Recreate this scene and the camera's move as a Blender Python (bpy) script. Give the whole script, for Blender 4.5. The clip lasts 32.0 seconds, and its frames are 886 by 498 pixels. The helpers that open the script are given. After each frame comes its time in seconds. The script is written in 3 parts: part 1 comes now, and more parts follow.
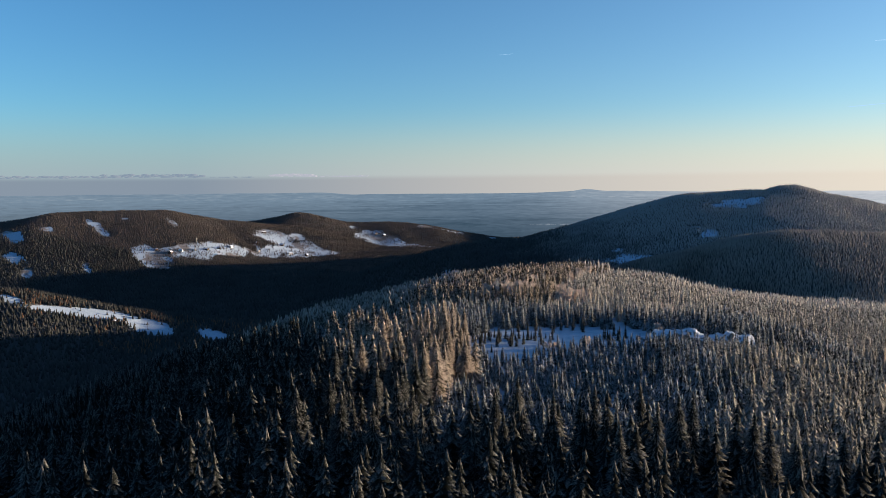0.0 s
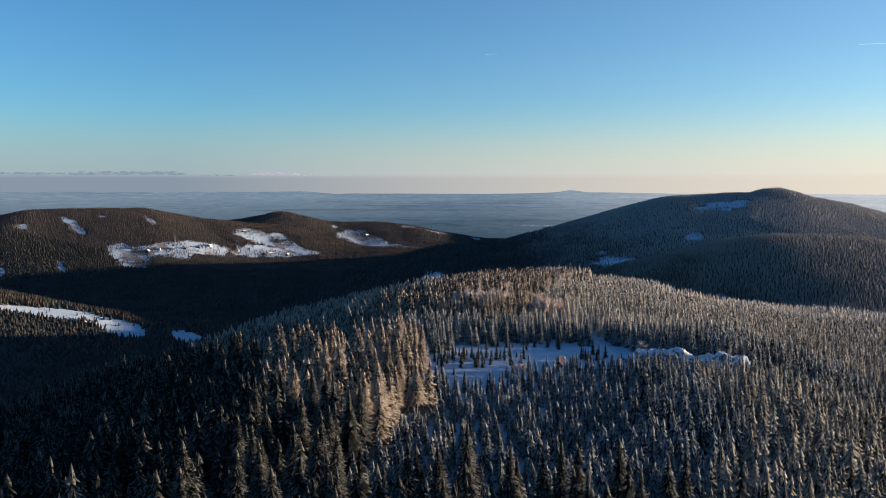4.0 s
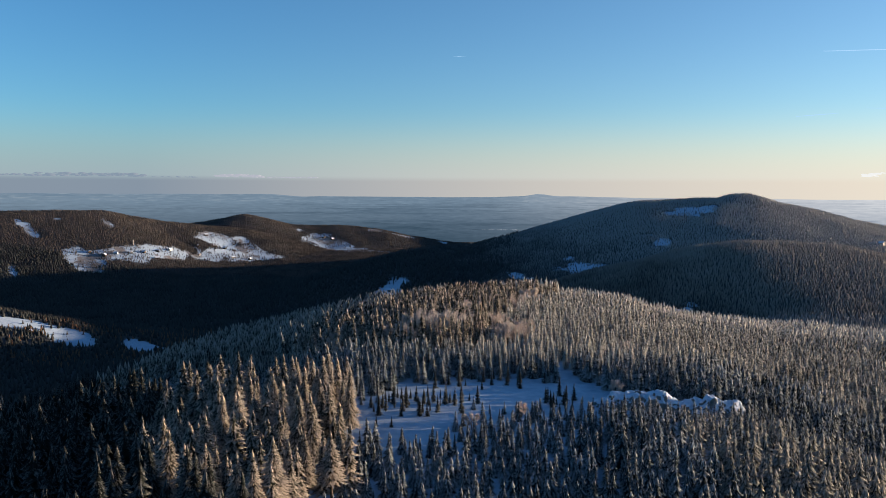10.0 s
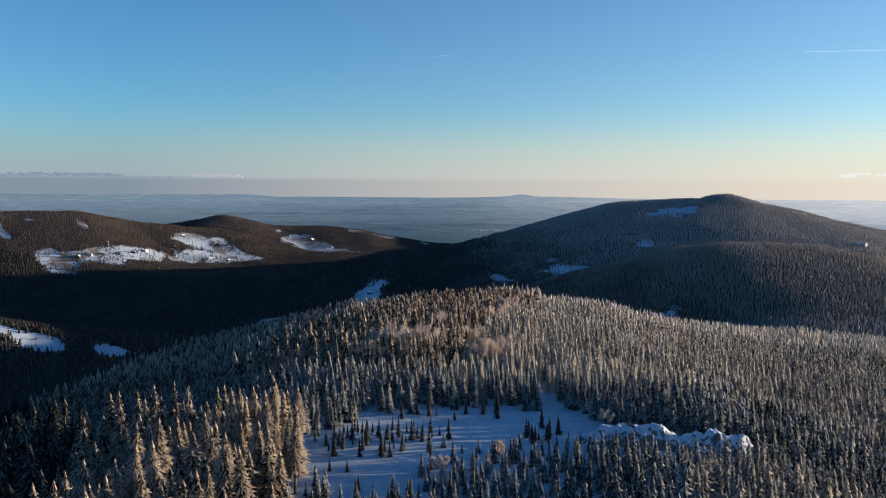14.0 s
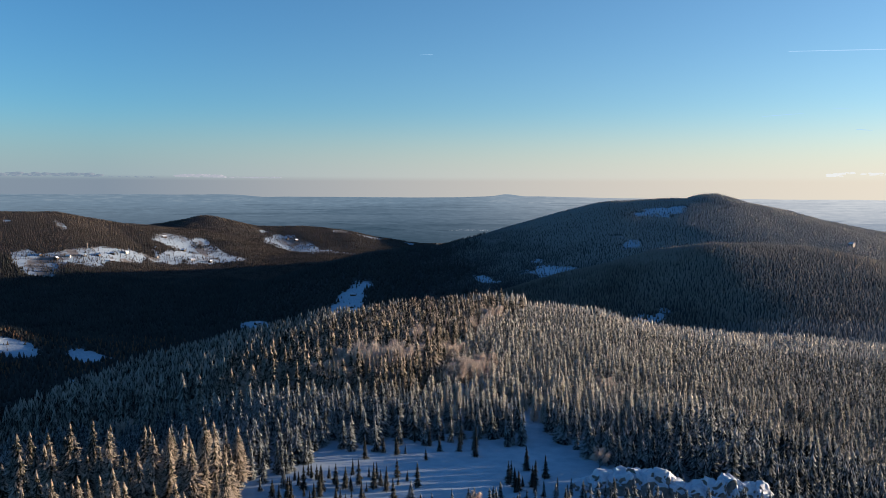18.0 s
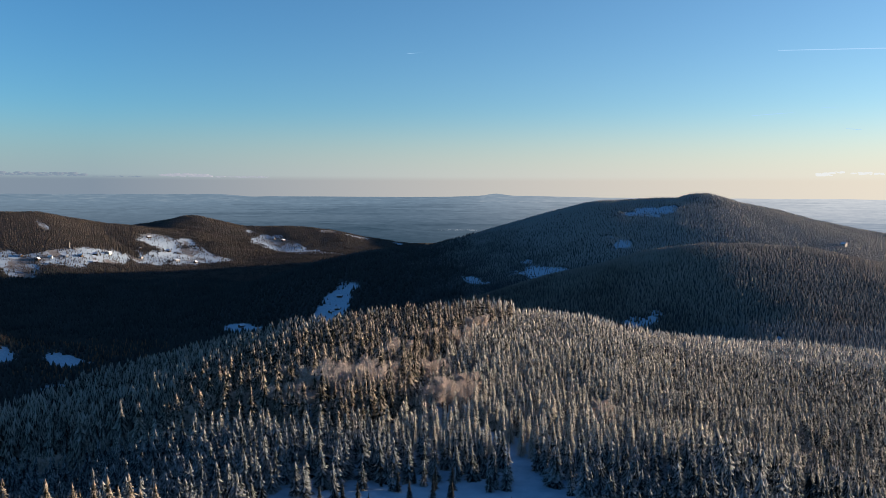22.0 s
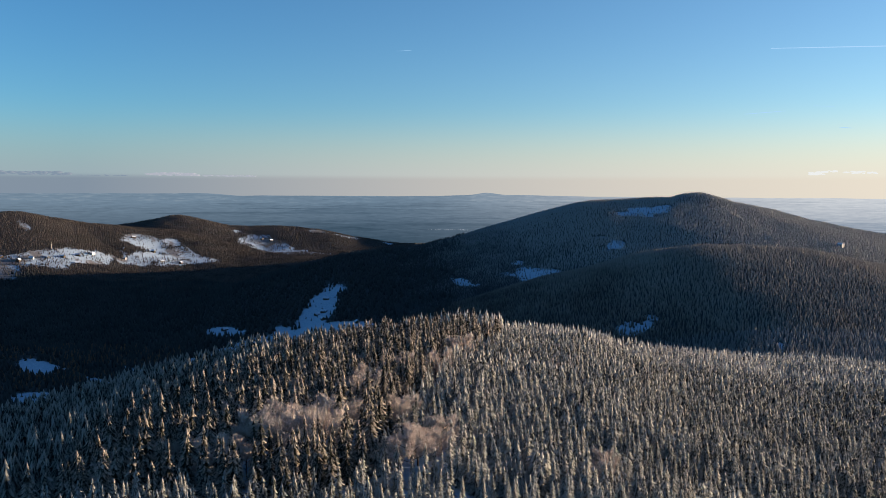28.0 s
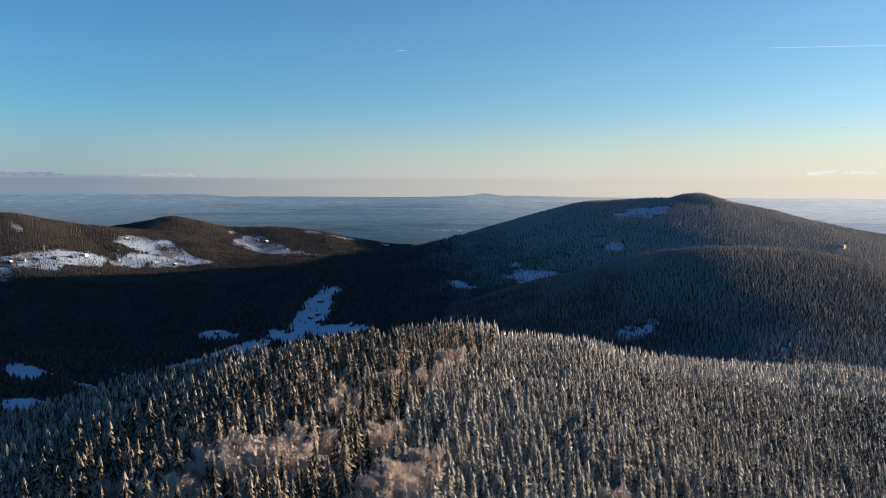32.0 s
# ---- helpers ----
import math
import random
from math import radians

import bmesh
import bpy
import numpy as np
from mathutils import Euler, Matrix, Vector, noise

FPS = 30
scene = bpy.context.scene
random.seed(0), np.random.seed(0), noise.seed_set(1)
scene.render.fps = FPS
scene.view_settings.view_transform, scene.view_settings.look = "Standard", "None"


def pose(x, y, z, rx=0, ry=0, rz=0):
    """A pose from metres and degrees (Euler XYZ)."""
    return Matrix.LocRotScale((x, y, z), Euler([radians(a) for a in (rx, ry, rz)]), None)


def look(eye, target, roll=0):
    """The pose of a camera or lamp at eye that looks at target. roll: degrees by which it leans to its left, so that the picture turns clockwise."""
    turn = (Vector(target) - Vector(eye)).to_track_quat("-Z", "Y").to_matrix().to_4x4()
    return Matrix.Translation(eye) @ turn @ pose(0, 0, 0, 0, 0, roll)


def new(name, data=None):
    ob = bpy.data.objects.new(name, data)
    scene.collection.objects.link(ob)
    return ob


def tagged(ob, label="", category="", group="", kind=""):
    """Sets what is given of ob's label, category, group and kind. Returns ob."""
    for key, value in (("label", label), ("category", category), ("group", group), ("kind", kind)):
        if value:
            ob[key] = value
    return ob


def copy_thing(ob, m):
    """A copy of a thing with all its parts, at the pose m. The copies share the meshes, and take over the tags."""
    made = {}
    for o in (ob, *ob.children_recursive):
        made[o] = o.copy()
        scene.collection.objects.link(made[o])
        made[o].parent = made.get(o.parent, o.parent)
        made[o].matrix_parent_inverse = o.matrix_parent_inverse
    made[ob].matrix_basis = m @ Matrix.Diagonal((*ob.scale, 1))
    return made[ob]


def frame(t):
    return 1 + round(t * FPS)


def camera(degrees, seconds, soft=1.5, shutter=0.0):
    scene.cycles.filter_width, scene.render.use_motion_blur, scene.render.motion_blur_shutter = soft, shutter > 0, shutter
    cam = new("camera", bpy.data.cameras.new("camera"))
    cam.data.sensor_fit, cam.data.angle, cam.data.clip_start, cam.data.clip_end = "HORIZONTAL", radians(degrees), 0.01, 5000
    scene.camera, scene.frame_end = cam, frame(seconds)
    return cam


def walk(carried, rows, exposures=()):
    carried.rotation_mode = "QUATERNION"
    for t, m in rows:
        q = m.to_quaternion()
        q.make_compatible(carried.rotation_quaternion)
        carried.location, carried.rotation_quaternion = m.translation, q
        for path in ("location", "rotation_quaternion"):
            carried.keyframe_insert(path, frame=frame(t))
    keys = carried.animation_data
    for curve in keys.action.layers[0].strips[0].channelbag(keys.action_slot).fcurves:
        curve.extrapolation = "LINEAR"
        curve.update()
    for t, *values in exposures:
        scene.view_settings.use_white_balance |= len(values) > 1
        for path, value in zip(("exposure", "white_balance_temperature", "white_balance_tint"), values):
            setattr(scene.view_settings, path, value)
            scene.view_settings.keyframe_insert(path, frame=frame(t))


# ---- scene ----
# The camera: seconds, place, turn to the right of +y, upward tilt and roll in degrees
cam = camera(58.5, 32.0, soft=0.8)
FLIGHT = [
    (0, 0.00, 0.00, 50.00, -9.965, -4.490, -0.54),
    (2, 1.87, 19.73, 49.76, -9.550, -4.548, -0.30),
    (4, 3.37, 38.50, 49.91, -8.881, -4.490, -0.02),
    (6, 4.20, 55.57, 50.83, -8.149, -4.431, 0.12),
    (8, 4.66, 71.65, 52.03, -7.344, -4.356, 0.22),
    (10, 5.32, 87.99, 52.68, -6.619, -4.283, 0.28),
    (12, 5.91, 104.20, 53.26, -5.892, -4.224, 0.32),
    (14, 6.16, 120.04, 54.17, -5.324, -4.273, 0.30),
    (16, 6.62, 136.20, 54.93, -4.811, -4.291, 0.25),
    (18, 7.65, 153.19, 55.29, -4.331, -4.295, 0.24),
    (20, 8.87, 170.41, 55.42, -3.914, -4.299, 0.22),
    (22, 9.68, 187.01, 55.54, -3.591, -4.332, 0.22),
    (24, 10.50, 203.30, 55.81, -3.349, -4.360, 0.22),
    (26, 11.66, 219.42, 56.60, -3.174, -4.394, 0.22),
    (28, 12.87, 235.15, 57.39, -2.973, -4.418, 0.20),
    (30, 13.83, 249.75, 57.54, -2.855, -4.376, 0.16),
    (32, 14.72, 263.97, 57.51, -2.807, -4.372, 0.14),
]
walk(cam, [(t, pose(x, y, z, 90 + up, 0, -turn) @ pose(0, 0, 0, 0, 0, roll)) for t, x, y, z, turn, up, roll in FLIGHT],
     exposures=[(0, 1.54, 5880, 11), (12, 1.50, 5850, 11), (20, 1.45, 5800, 10), (32, 1.45, 5800, 10)])

# ---- light: a low winter sun from the side, a clear sky, haze along the horizon ----
SUN_TURN, SUN_UP = 74.0, 6.0
world = bpy.data.worlds.new("sky")
scene.world = world
world.use_nodes = True
wt = world.node_tree
wn = wt.nodes
sky = wn.new("ShaderNodeTexSky")
sky.sky_type, sky.sun_disc = "NISHITA", False
sky.sun_elevation, sky.sun_rotation = radians(SUN_UP), radians(SUN_TURN)
sky.altitude, sky.air_density, sky.dust_density, sky.ozone_density = 900, 1.0, 0.1, 3.6
coord = wn.new("ShaderNodeTexCoord")
level = wn.new("ShaderNodeSeparateXYZ")
wt.links.new(coord.outputs["Generated"], level.inputs[0])
side = wn.new("ShaderNodeVectorMath")
side.operation = "DOT_PRODUCT"
side.inputs[1].default_value = (math.sin(radians(SUN_TURN)), math.cos(radians(SUN_TURN)), 0)
wt.links.new(coord.outputs["Generated"], side.inputs[0])
low = wn.new("ShaderNodeMapRange")
low.interpolation_type = "SMOOTHERSTEP"
for n, v in zip(("From Min", "From Max", "To Min", "To Max"), (-0.02, 0.115, 0.9, 0.0)):
    low.inputs[n].default_value = v
wt.links.new(level.outputs[2], low.inputs["Value"])
warm = wn.new("ShaderNodeMapRange")
for n, v in zip(("From Min", "From Max", "To Min", "To Max"), (-0.2, 0.75, 0.0, 1.0)):
    warm.inputs[n].default_value = v
wt.links.new(side.outputs["Value"], warm.inputs["Value"])
haze = wn.new("ShaderNodeMix")
haze.data_type = "RGBA"
haze.inputs[6].default_value, haze.inputs[7].default_value = (1.52, 1.76, 1.90, 1), (3.95, 3.45, 2.75, 1)
wt.links.new(warm.outputs[0], haze.inputs[0])
air = wn.new("ShaderNodeMix")
air.data_type = "RGBA"
wt.links.new(low.outputs[0], air.inputs[0])
clear = wn.new("ShaderNodeMix")
clear.data_type, clear.blend_type = "RGBA", "MULTIPLY"
clear.inputs[0].default_value = 1.0
veil = wn.new("ShaderNodeMix")
veil.data_type = "RGBA"
veil.inputs[6].default_value, veil.inputs[7].default_value = (0.87, 0.96, 0.93, 1), (1.46, 1.12, 0.93, 1)
wt.links.new(warm.outputs[0], veil.inputs[0])
wt.links.new(veil.outputs[2], clear.inputs[7])
wt.links.new(sky.outputs[0], clear.inputs[6])
wt.links.new(clear.outputs[2], air.inputs[6])
wt.links.new(haze.outputs[2], air.inputs[7])
bank = wn.new("ShaderNodeMapRange")
bank.interpolation_type = "SMOOTHSTEP"
for n, v in zip(("From Min", "From Max", "To Min", "To Max"), (0.009, 0.017, 0.75, 0.0)):
    bank.inputs[n].default_value = v
wt.links.new(level.outputs[2], bank.inputs["Value"])
murk = wn.new("ShaderNodeMix")
murk.data_type = "RGBA"
murk.inputs[6].default_value, murk.inputs[7].default_value = (0.93, 1.08, 1.26, 1), (4.1, 3.4, 2.45, 1)
wt.links.new(warm.outputs[0], murk.inputs[0])
both = wn.new("ShaderNodeMix")
both.data_type = "RGBA"
wt.links.new(bank.outputs[0], both.inputs[0])
wt.links.new(air.outputs[2], both.inputs[6])
wt.links.new(murk.outputs[2], both.inputs[7])
wt.links.new(both.outputs[2], wn["Background"].inputs[0])
wn["Background"].inputs[1].default_value = 0.083

sun = new("sun", bpy.data.lights.new("sun", "SUN"))
sun.data.energy, sun.data.angle, sun.data.color = 5.2, radians(0.6), (1.0, 0.725, 0.455)
sun.matrix_world = look((0, 0, 0), (-math.sin(radians(SUN_TURN)), -math.cos(radians(SUN_TURN)), -math.tan(radians(SUN_UP))))


# ---- materials ----
def material(name, rough=0.8, spec=0.2):
    m = bpy.data.materials.new(name)
    m.use_nodes = True
    b = m.node_tree.nodes["Principled BSDF"]
    b.inputs["Roughness"].default_value = rough
    b.inputs["Specular IOR Level"].default_value = spec
    return m, m.node_tree.nodes, m.node_tree.links, b


def noise_node(nodes, links, scale, detail=3.0, rough=0.55, vec=None):
    n = nodes.new("ShaderNodeTexNoise")
    n.inputs["Scale"].default_value, n.inputs["Detail"].default_value, n.inputs["Roughness"].default_value = scale, detail, rough
    if vec is None:
        vec = nodes.new("ShaderNodeNewGeometry").outputs["Position"]
    links.new(vec, n.inputs["Vector"])
    return n.outputs["Fac"]


def ramp(nodes, links, fac, stops):
    r = nodes.new("ShaderNodeValToRGB")
    while len(r.color_ramp.elements) < len(stops):
        r.color_ramp.elements.new(0.5)
    for e, (p, c) in zip(r.color_ramp.elements, stops):
        e.position, e.color = p, (*c, 1)
    links.new(fac, r.inputs[0])
    return r.outputs[0]


def mix(nodes, links, fac, a, b):
    n = nodes.new("ShaderNodeMix")
    n.data_type = "RGBA"
    for sock, v in ((n.inputs[0], fac), (n.inputs[6], a), (n.inputs[7], b)):
        if isinstance(v, (int, float)):
            sock.default_value = v
        elif isinstance(v, tuple):
            sock.default_value = (*v, 1)
        else:
            links.new(v, sock)
    return n.outputs[2]


def maths(nodes, links, op, a, b=0.0, c=0.0):
    n = nodes.new("ShaderNodeMath")
    n.operation = op
    for sock, v in zip(n.inputs, (a, b, c)):
        if isinstance(v, (int, float)):
            sock.default_value = v
        else:
            links.new(v, sock)
    return n.outputs[0]


def needles(name, dark, frost, amount, grain=4.2, clots=1.25, island=0.25, hazy_rime=0.0, vary=1.9):
    """Spruce boughs: dark needles, frost and snow on the tips and on what faces up, in clots, and more of it on high ground."""
    m, nodes, links, b = material(name, 0.85, 0.1)
    geo = nodes.new("ShaderNodeNewGeometry")
    up = nodes.new("ShaderNodeSeparateXYZ")
    links.new(geo.outputs["Normal"], up.inputs[0])
    tip = nodes.new("ShaderNodeAttribute")
    tip.attribute_name = "tip"
    clot = noise_node(nodes, links, grain, 3, 0.7)
    wide = noise_node(nodes, links, 0.05 if grain > 1 else 0.012, 4)
    lone_ = geo.outputs["Random Per Island"]
    fac = maths(nodes, links, "MULTIPLY_ADD", tip.outputs["Fac"], 0.62, amount - 0.4 * clots - 0.40 - 0.5 * island)
    fac = maths(nodes, links, "MULTIPLY_ADD", maths(nodes, links, "ABSOLUTE", up.outputs[2]), 0.3, fac)
    fac = maths(nodes, links, "MULTIPLY_ADD", clot, clots, fac)
    fac = maths(nodes, links, "MULTIPLY_ADD", wide, 0.5, fac)
    fac = maths(nodes, links, "MULTIPLY_ADD", lone_, island, fac)
    place = nodes.new("ShaderNodeSeparateXYZ")
    links.new(geo.outputs["Position"], place.inputs[0])
    rime = nodes.new("ShaderNodeMapRange")
    for n, v in zip(("From Min", "From Max", "To Min", "To Max"), (-190, 30, -0.40, 0.06)):
        rime.inputs[n].default_value = v
    links.new(place.outputs[2], rime.inputs["Value"])
    fac = maths(nodes, links, "ADD", fac, rime.outputs[0])
    # more rime towards +x, which also paints in the sunlit haze there
    if hazy_rime:
        hazy_rime_fac = nodes.new("ShaderNodeMapRange")
        for n, v in zip(("From Min", "From Max", "To Min", "To Max"), (-300, 700, 0.0, hazy_rime)):
            hazy_rime_fac.inputs[n].default_value = v
        links.new(place.outputs[0], hazy_rime_fac.inputs["Value"])
        fac = maths(nodes, links, "ADD", fac, hazy_rime_fac.outputs[0])
    fac = ramp(nodes, links, fac, [(0.16, (0, 0, 0)), (0.64, (1, 1, 1))])
    tint = ramp(nodes, links, lone_, [(0, dark), (1, tuple(v * vary for v in dark))])
    colour = mix(nodes, links, fac, tint, frost)
    links.new(colour, b.inputs["Base Color"])
    thin_ = nodes.new("ShaderNodeBsdfTranslucent")
    links.new(colour, thin_.inputs["Color"])
    both_ = nodes.new("ShaderNodeMixShader")
    both_.inputs[0].default_value = 0.38
    links.new(b.outputs[0], both_.inputs[1])
    links.new(thin_.outputs[0], both_.inputs[2])
    links.new(both_.outputs[0], nodes["Material Output"].inputs["Surface"])
    return m


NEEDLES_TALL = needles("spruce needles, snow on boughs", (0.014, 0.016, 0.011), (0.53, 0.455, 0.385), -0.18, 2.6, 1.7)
# shaded copy: the sunless slope's darkness in the colour; also for truly dark spruces
NEEDLES_SHADE_DARK = needles("spruce needles, little snow, painted shade", (0.009, 0.011, 0.010), (0.20, 0.20, 0.19), -0.30, 2.6, 1.6)
NEEDLES_SLOPE = needles("slope spruce, thin snow", (0.014, 0.018, 0.015), (0.42, 0.40, 0.355), -0.03)
NEEDLES_YOUNG = needles("spruce needles, frosted", (0.013, 0.018, 0.018), (0.40, 0.43, 0.455), -0.12)
NEEDLES_HILL = needles("hilltop spruce, heavy rime", (0.016, 0.019, 0.016), (0.545, 0.525, 0.475), 0.01)
# paler needles and rime; part of it is sun and haze painted in
NEEDLES_SUNNY = needles("sunny slope spruce, rime with painted sun", (0.03, 0.03, 0.027), (0.61, 0.585, 0.53), 0.20)
# mountain and foothill needles are lifted pale, distance haze put into the colour
NEEDLES_MOUNTAIN = needles("mountain spruce, rime and painted haze", (0.060, 0.064, 0.066), (0.42, 0.41, 0.39), -0.10, 0.05, 0.40, 0.08, 0.80, 1.2)
NEEDLES_FOREHILL = needles("foothill spruce, thin rime and painted haze", (0.086, 0.081, 0.071), (0.38, 0.345, 0.30), -0.10, 0.06, 0.35, 0.12, 0.52, 1.25)
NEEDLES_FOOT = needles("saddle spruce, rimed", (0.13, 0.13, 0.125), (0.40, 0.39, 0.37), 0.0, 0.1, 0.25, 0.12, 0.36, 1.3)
RUSSET = needles("bare larches and beeches, russet", (0.13, 0.075, 0.045), (0.22, 0.15, 0.10), 0.3, 0.3, 0.4, 0.2, 0.0, 1.5)
NEEDLES_VALLEY = needles("valley spruce", (0.036, 0.041, 0.039), (0.100, 0.102, 0.098), 0.25, 0.1, 0.3, 0.15, 0.0, 1.3)
NEEDLES_MIXED = needles("mixed wood, brownish", (0.038, 0.034, 0.031), (0.125, 0.107, 0.094), 0.30, 0.02, 0.7, 0.2, 0.0, 1.4)


def plain(name, a, b_, scale, rough=0.85, spec=0.2, bump=0.0):
    m, nodes, links, b = material(name, rough, spec)
    f = noise_node(nodes, links, scale, 5, 0.65)
    links.new(ramp(nodes, links, f, [(0.3, a), (0.7, b_)]), b.inputs["Base Color"])
    if bump:
        bn = nodes.new("ShaderNodeBump")
        bn.inputs["Strength"].default_value = bump
        links.new(noise_node(nodes, links, scale * 3, 5), bn.inputs["Height"])
        links.new(bn.outputs[0], b.inputs["Normal"])
    return m


BARK = plain("spruce bark", (0.035, 0.026, 0.02), (0.09, 0.07, 0.055), 2.0)
# snow kept dark and bluish, a shade tint in its own colour
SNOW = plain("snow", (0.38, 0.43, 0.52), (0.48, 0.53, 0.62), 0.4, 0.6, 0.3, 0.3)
ROCK = plain("granite", (0.10, 0.095, 0.09), (0.26, 0.25, 0.24), 0.8, 0.9, 0.2, 0.6)

# ground: snow in the open, needle litter and brush under the trees
GROUND, gn, gl, gb = material("winter ground", 0.75, 0.15)
open_at = gn.new("ShaderNodeAttribute")
open_at.attribute_name = "open_ground"
edge = noise_node(gn, gl, 0.09, 5, 0.7)
edge2 = noise_node(gn, gl, 0.6, 4, 0.7)
f_ = maths(gn, gl, "MULTIPLY_ADD", edge, 0.5, open_at.outputs["Fac"])
f_ = maths(gn, gl, "MULTIPLY_ADD", edge2, 0.3, f_)
f_ = ramp(gn, gl, maths(gn, gl, "SUBTRACT", f_, 0.4), [(0.42, (0, 0, 0)), (0.56, (1, 1, 1))])
floor_c = ramp(gn, gl, edge2, [(0.35, (0.045, 0.046, 0.046)), (0.75, (0.095, 0.094, 0.092))])
# the blue-grey of shaded snow is painted into the base colour
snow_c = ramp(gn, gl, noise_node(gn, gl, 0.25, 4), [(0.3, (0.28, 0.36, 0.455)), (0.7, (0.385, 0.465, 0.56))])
brush_at = gn.new("ShaderNodeAttribute")
brush_at.attribute_name = "brush"
brush = maths(gn, gl, "MULTIPLY_ADD", edge, 0.8, brush_at.outputs["Fac"])
brush = ramp(gn, gl, brush, [(0.80, (0, 0, 0)), (0.95, (1, 1, 1))])
straw = ramp(gn, gl, edge2, [(0.3, (0.07, 0.05, 0.035)), (0.7, (0.20, 0.15, 0.11))])
snow_c = mix(gn, gl, maths(gn, gl, "MULTIPLY", brush, 0.8), snow_c, straw)
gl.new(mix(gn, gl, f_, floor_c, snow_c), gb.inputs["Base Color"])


# ---- the land ----
def smooth(a, b, v):
    u = np.clip((v - a) / (b - a), 0, 1)
    return u * u * (3 - 2 * u)


def fall(d, slope, soft):
    d = np.maximum(d, 0)
    return slope * d * d / (d + soft)


def lattice(i, j):
    v = np.sin(i * 127.1 + j * 311.7) * 43758.5453
    return v - np.floor(v)


def bumps(x, y, size):
    """Smooth value noise from -1 to 1."""
    u, v = x / size, y / size
    i, j = np.floor(u), np.floor(v)
    fu, fv = u - i, v - j
    fu, fv = fu * fu * (3 - 2 * fu), fv * fv * (3 - 2 * fv)
    top = lattice(i, j) * (1 - fu) + lattice(i + 1, j) * fu
    low = lattice(i, j + 1) * (1 - fu) + lattice(i + 1, j + 1) * fu
    return 2 * (top * (1 - fv) + low * fv) - 1


def ridge(x, y, crest, slope, soft):
    """Height of a ridge whose crest runs through the given points."""
    best = np.full(np.shape(x), -1e4)
    for (ax, ay, az), (bx, by, bz) in zip(crest, crest[1:]):
        dx, dy = bx - ax, by - ay
        s = np.clip(((x - ax) * dx + (y - ay) * dy) / (dx * dx + dy * dy), 0, 1)
        d = np.hypot(x - ax - s * dx, y - ay - s * dy)
        best = np.maximum(best, az + (bz - az) * s - fall(d, slope, soft))
    return best


def blend(a, b, k):
    h = np.clip(0.5 + 0.5 * (a - b) / k, 0, 1)
    return b + (a - b) * h + k * h * (1 - h)


MOUNTAIN = [(-330, 2480, -152), (-264, 2500, -123), (-53, 2520, -106), (121, 2540, -79), (293, 2560, -5), (377, 2565, 21), (527, 2570, 28),
            (582, 2570, 27), (665, 2570, 18), (893, 2580, -36), (1158, 2600, -76), (1700, 2700, -150)]
KNOLL = [(585, 2560, 30), (605, 2560, 42), (630, 2560, 43), (655, 2560, 28)]
FOREHILL = [(20, 1540, -230), (155, 1590, -116), (282, 1610, -76), (419, 1640, -46), (551, 1660, -50), (723, 1690, -80), (1200, 1800, -120)]
# two unseen ridges added behind the mountain to throw the valley into shade
SHADE_RIDGE = [(121, 2900, -100), (293, 2930, -15), (377, 2940, 5), (527, 2950, 14), (665, 2950, 4), (893, 2960, -50), (1158, 2980, -95)]
SHADE_RIDGE_TOO = [(293, 3200, -30), (450, 3230, 2), (620, 3230, 0), (820, 3240, -40), (1100, 3260, -90)]
VILLAGE_HILL = [(-3200, 2400, -100), (-2454, 3040, -86), (-2292, 3160, -50), (-1914, 3400, -49), (-1667, 3530, -101), (-1400, 3700, -138)]
KNOB = [(-1740, 4050, -128), (-1515, 4100, -84), (-1250, 4150, -150), (-1000, 4100, -210), (-760, 4000, -245)]
BACK_HILL = [(-1290, 4180, -150), (-1036, 4240, -143), (-860, 4260, -160), (-485, 4290, -226), (-300, 4300, -262)]
SPUR = [(-2200, 1300, -120), (-1320, 1600, -180), (-1000, 1700, -242), (-800, 1730, -275)]


def near_hill(x, y):
    top = np.interp(y, [-400, 0, 150, 330, 500, 690, 1000], [-25, -14, -17, -15, -21, -31, -45])
    end = np.interp(x, [-400, -213, -148, -77, -30, 111, 196, 283, 600], [400, 560, 615, 640, 680, 740, 790, 810, 840])
    flank = np.interp(x, [5, 60, 111, 196, 283, 400, 700], [0, 7, 19, 32, 38, 55, 120])
    shelf = np.interp(x, [5, 40, 66, 90, 111], [0, 0.5, 2, 11, 19])
    right = np.where((x > 5) & (x < 111), flank + (shelf - flank) * (1 - smooth(370, 450, y)), flank)
    return top - right - fall(-40 - x, 0.28, 70) - fall(y - end, 0.42, 40)


def height(x, y):
    x, y = np.asarray(x, float), np.asarray(y, float)
    z = -290 + 150 * smooth(-250, 400, x) * (1 - smooth(1500, 2100, y)) + 60 * smooth(900, 2500, x)
    z = z + 50 * smooth(2400, 3800, y)
    z = blend(z, ridge(x, y, SPUR, 0.34, 60), 20)
    z = blend(z, ridge(x, y, VILLAGE_HILL, 0.36, 90), 40)
    z = blend(z, ridge(x, y, KNOB, 0.30, 60), 20)
    z = blend(z, ridge(x, y, BACK_HILL, 0.28, 60), 20)
    z = blend(z, ridge(x, y, MOUNTAIN, 0.34, 180), 30)
    z = np.maximum(z, ridge(x, y, KNOLL, 0.4, 30))
    z = blend(z, ridge(x, y, SHADE_RIDGE, 0.36, 120), 25)
    z = blend(z, ridge(x, y, SHADE_RIDGE_TOO, 0.36, 120), 25)
    z = blend(z, ridge(x, y, FOREHILL, 0.36, 130), 25)
    z = blend(z, near_hill(x, y), 15)
    far = smooth(300, 1500, np.hypot(x, y))
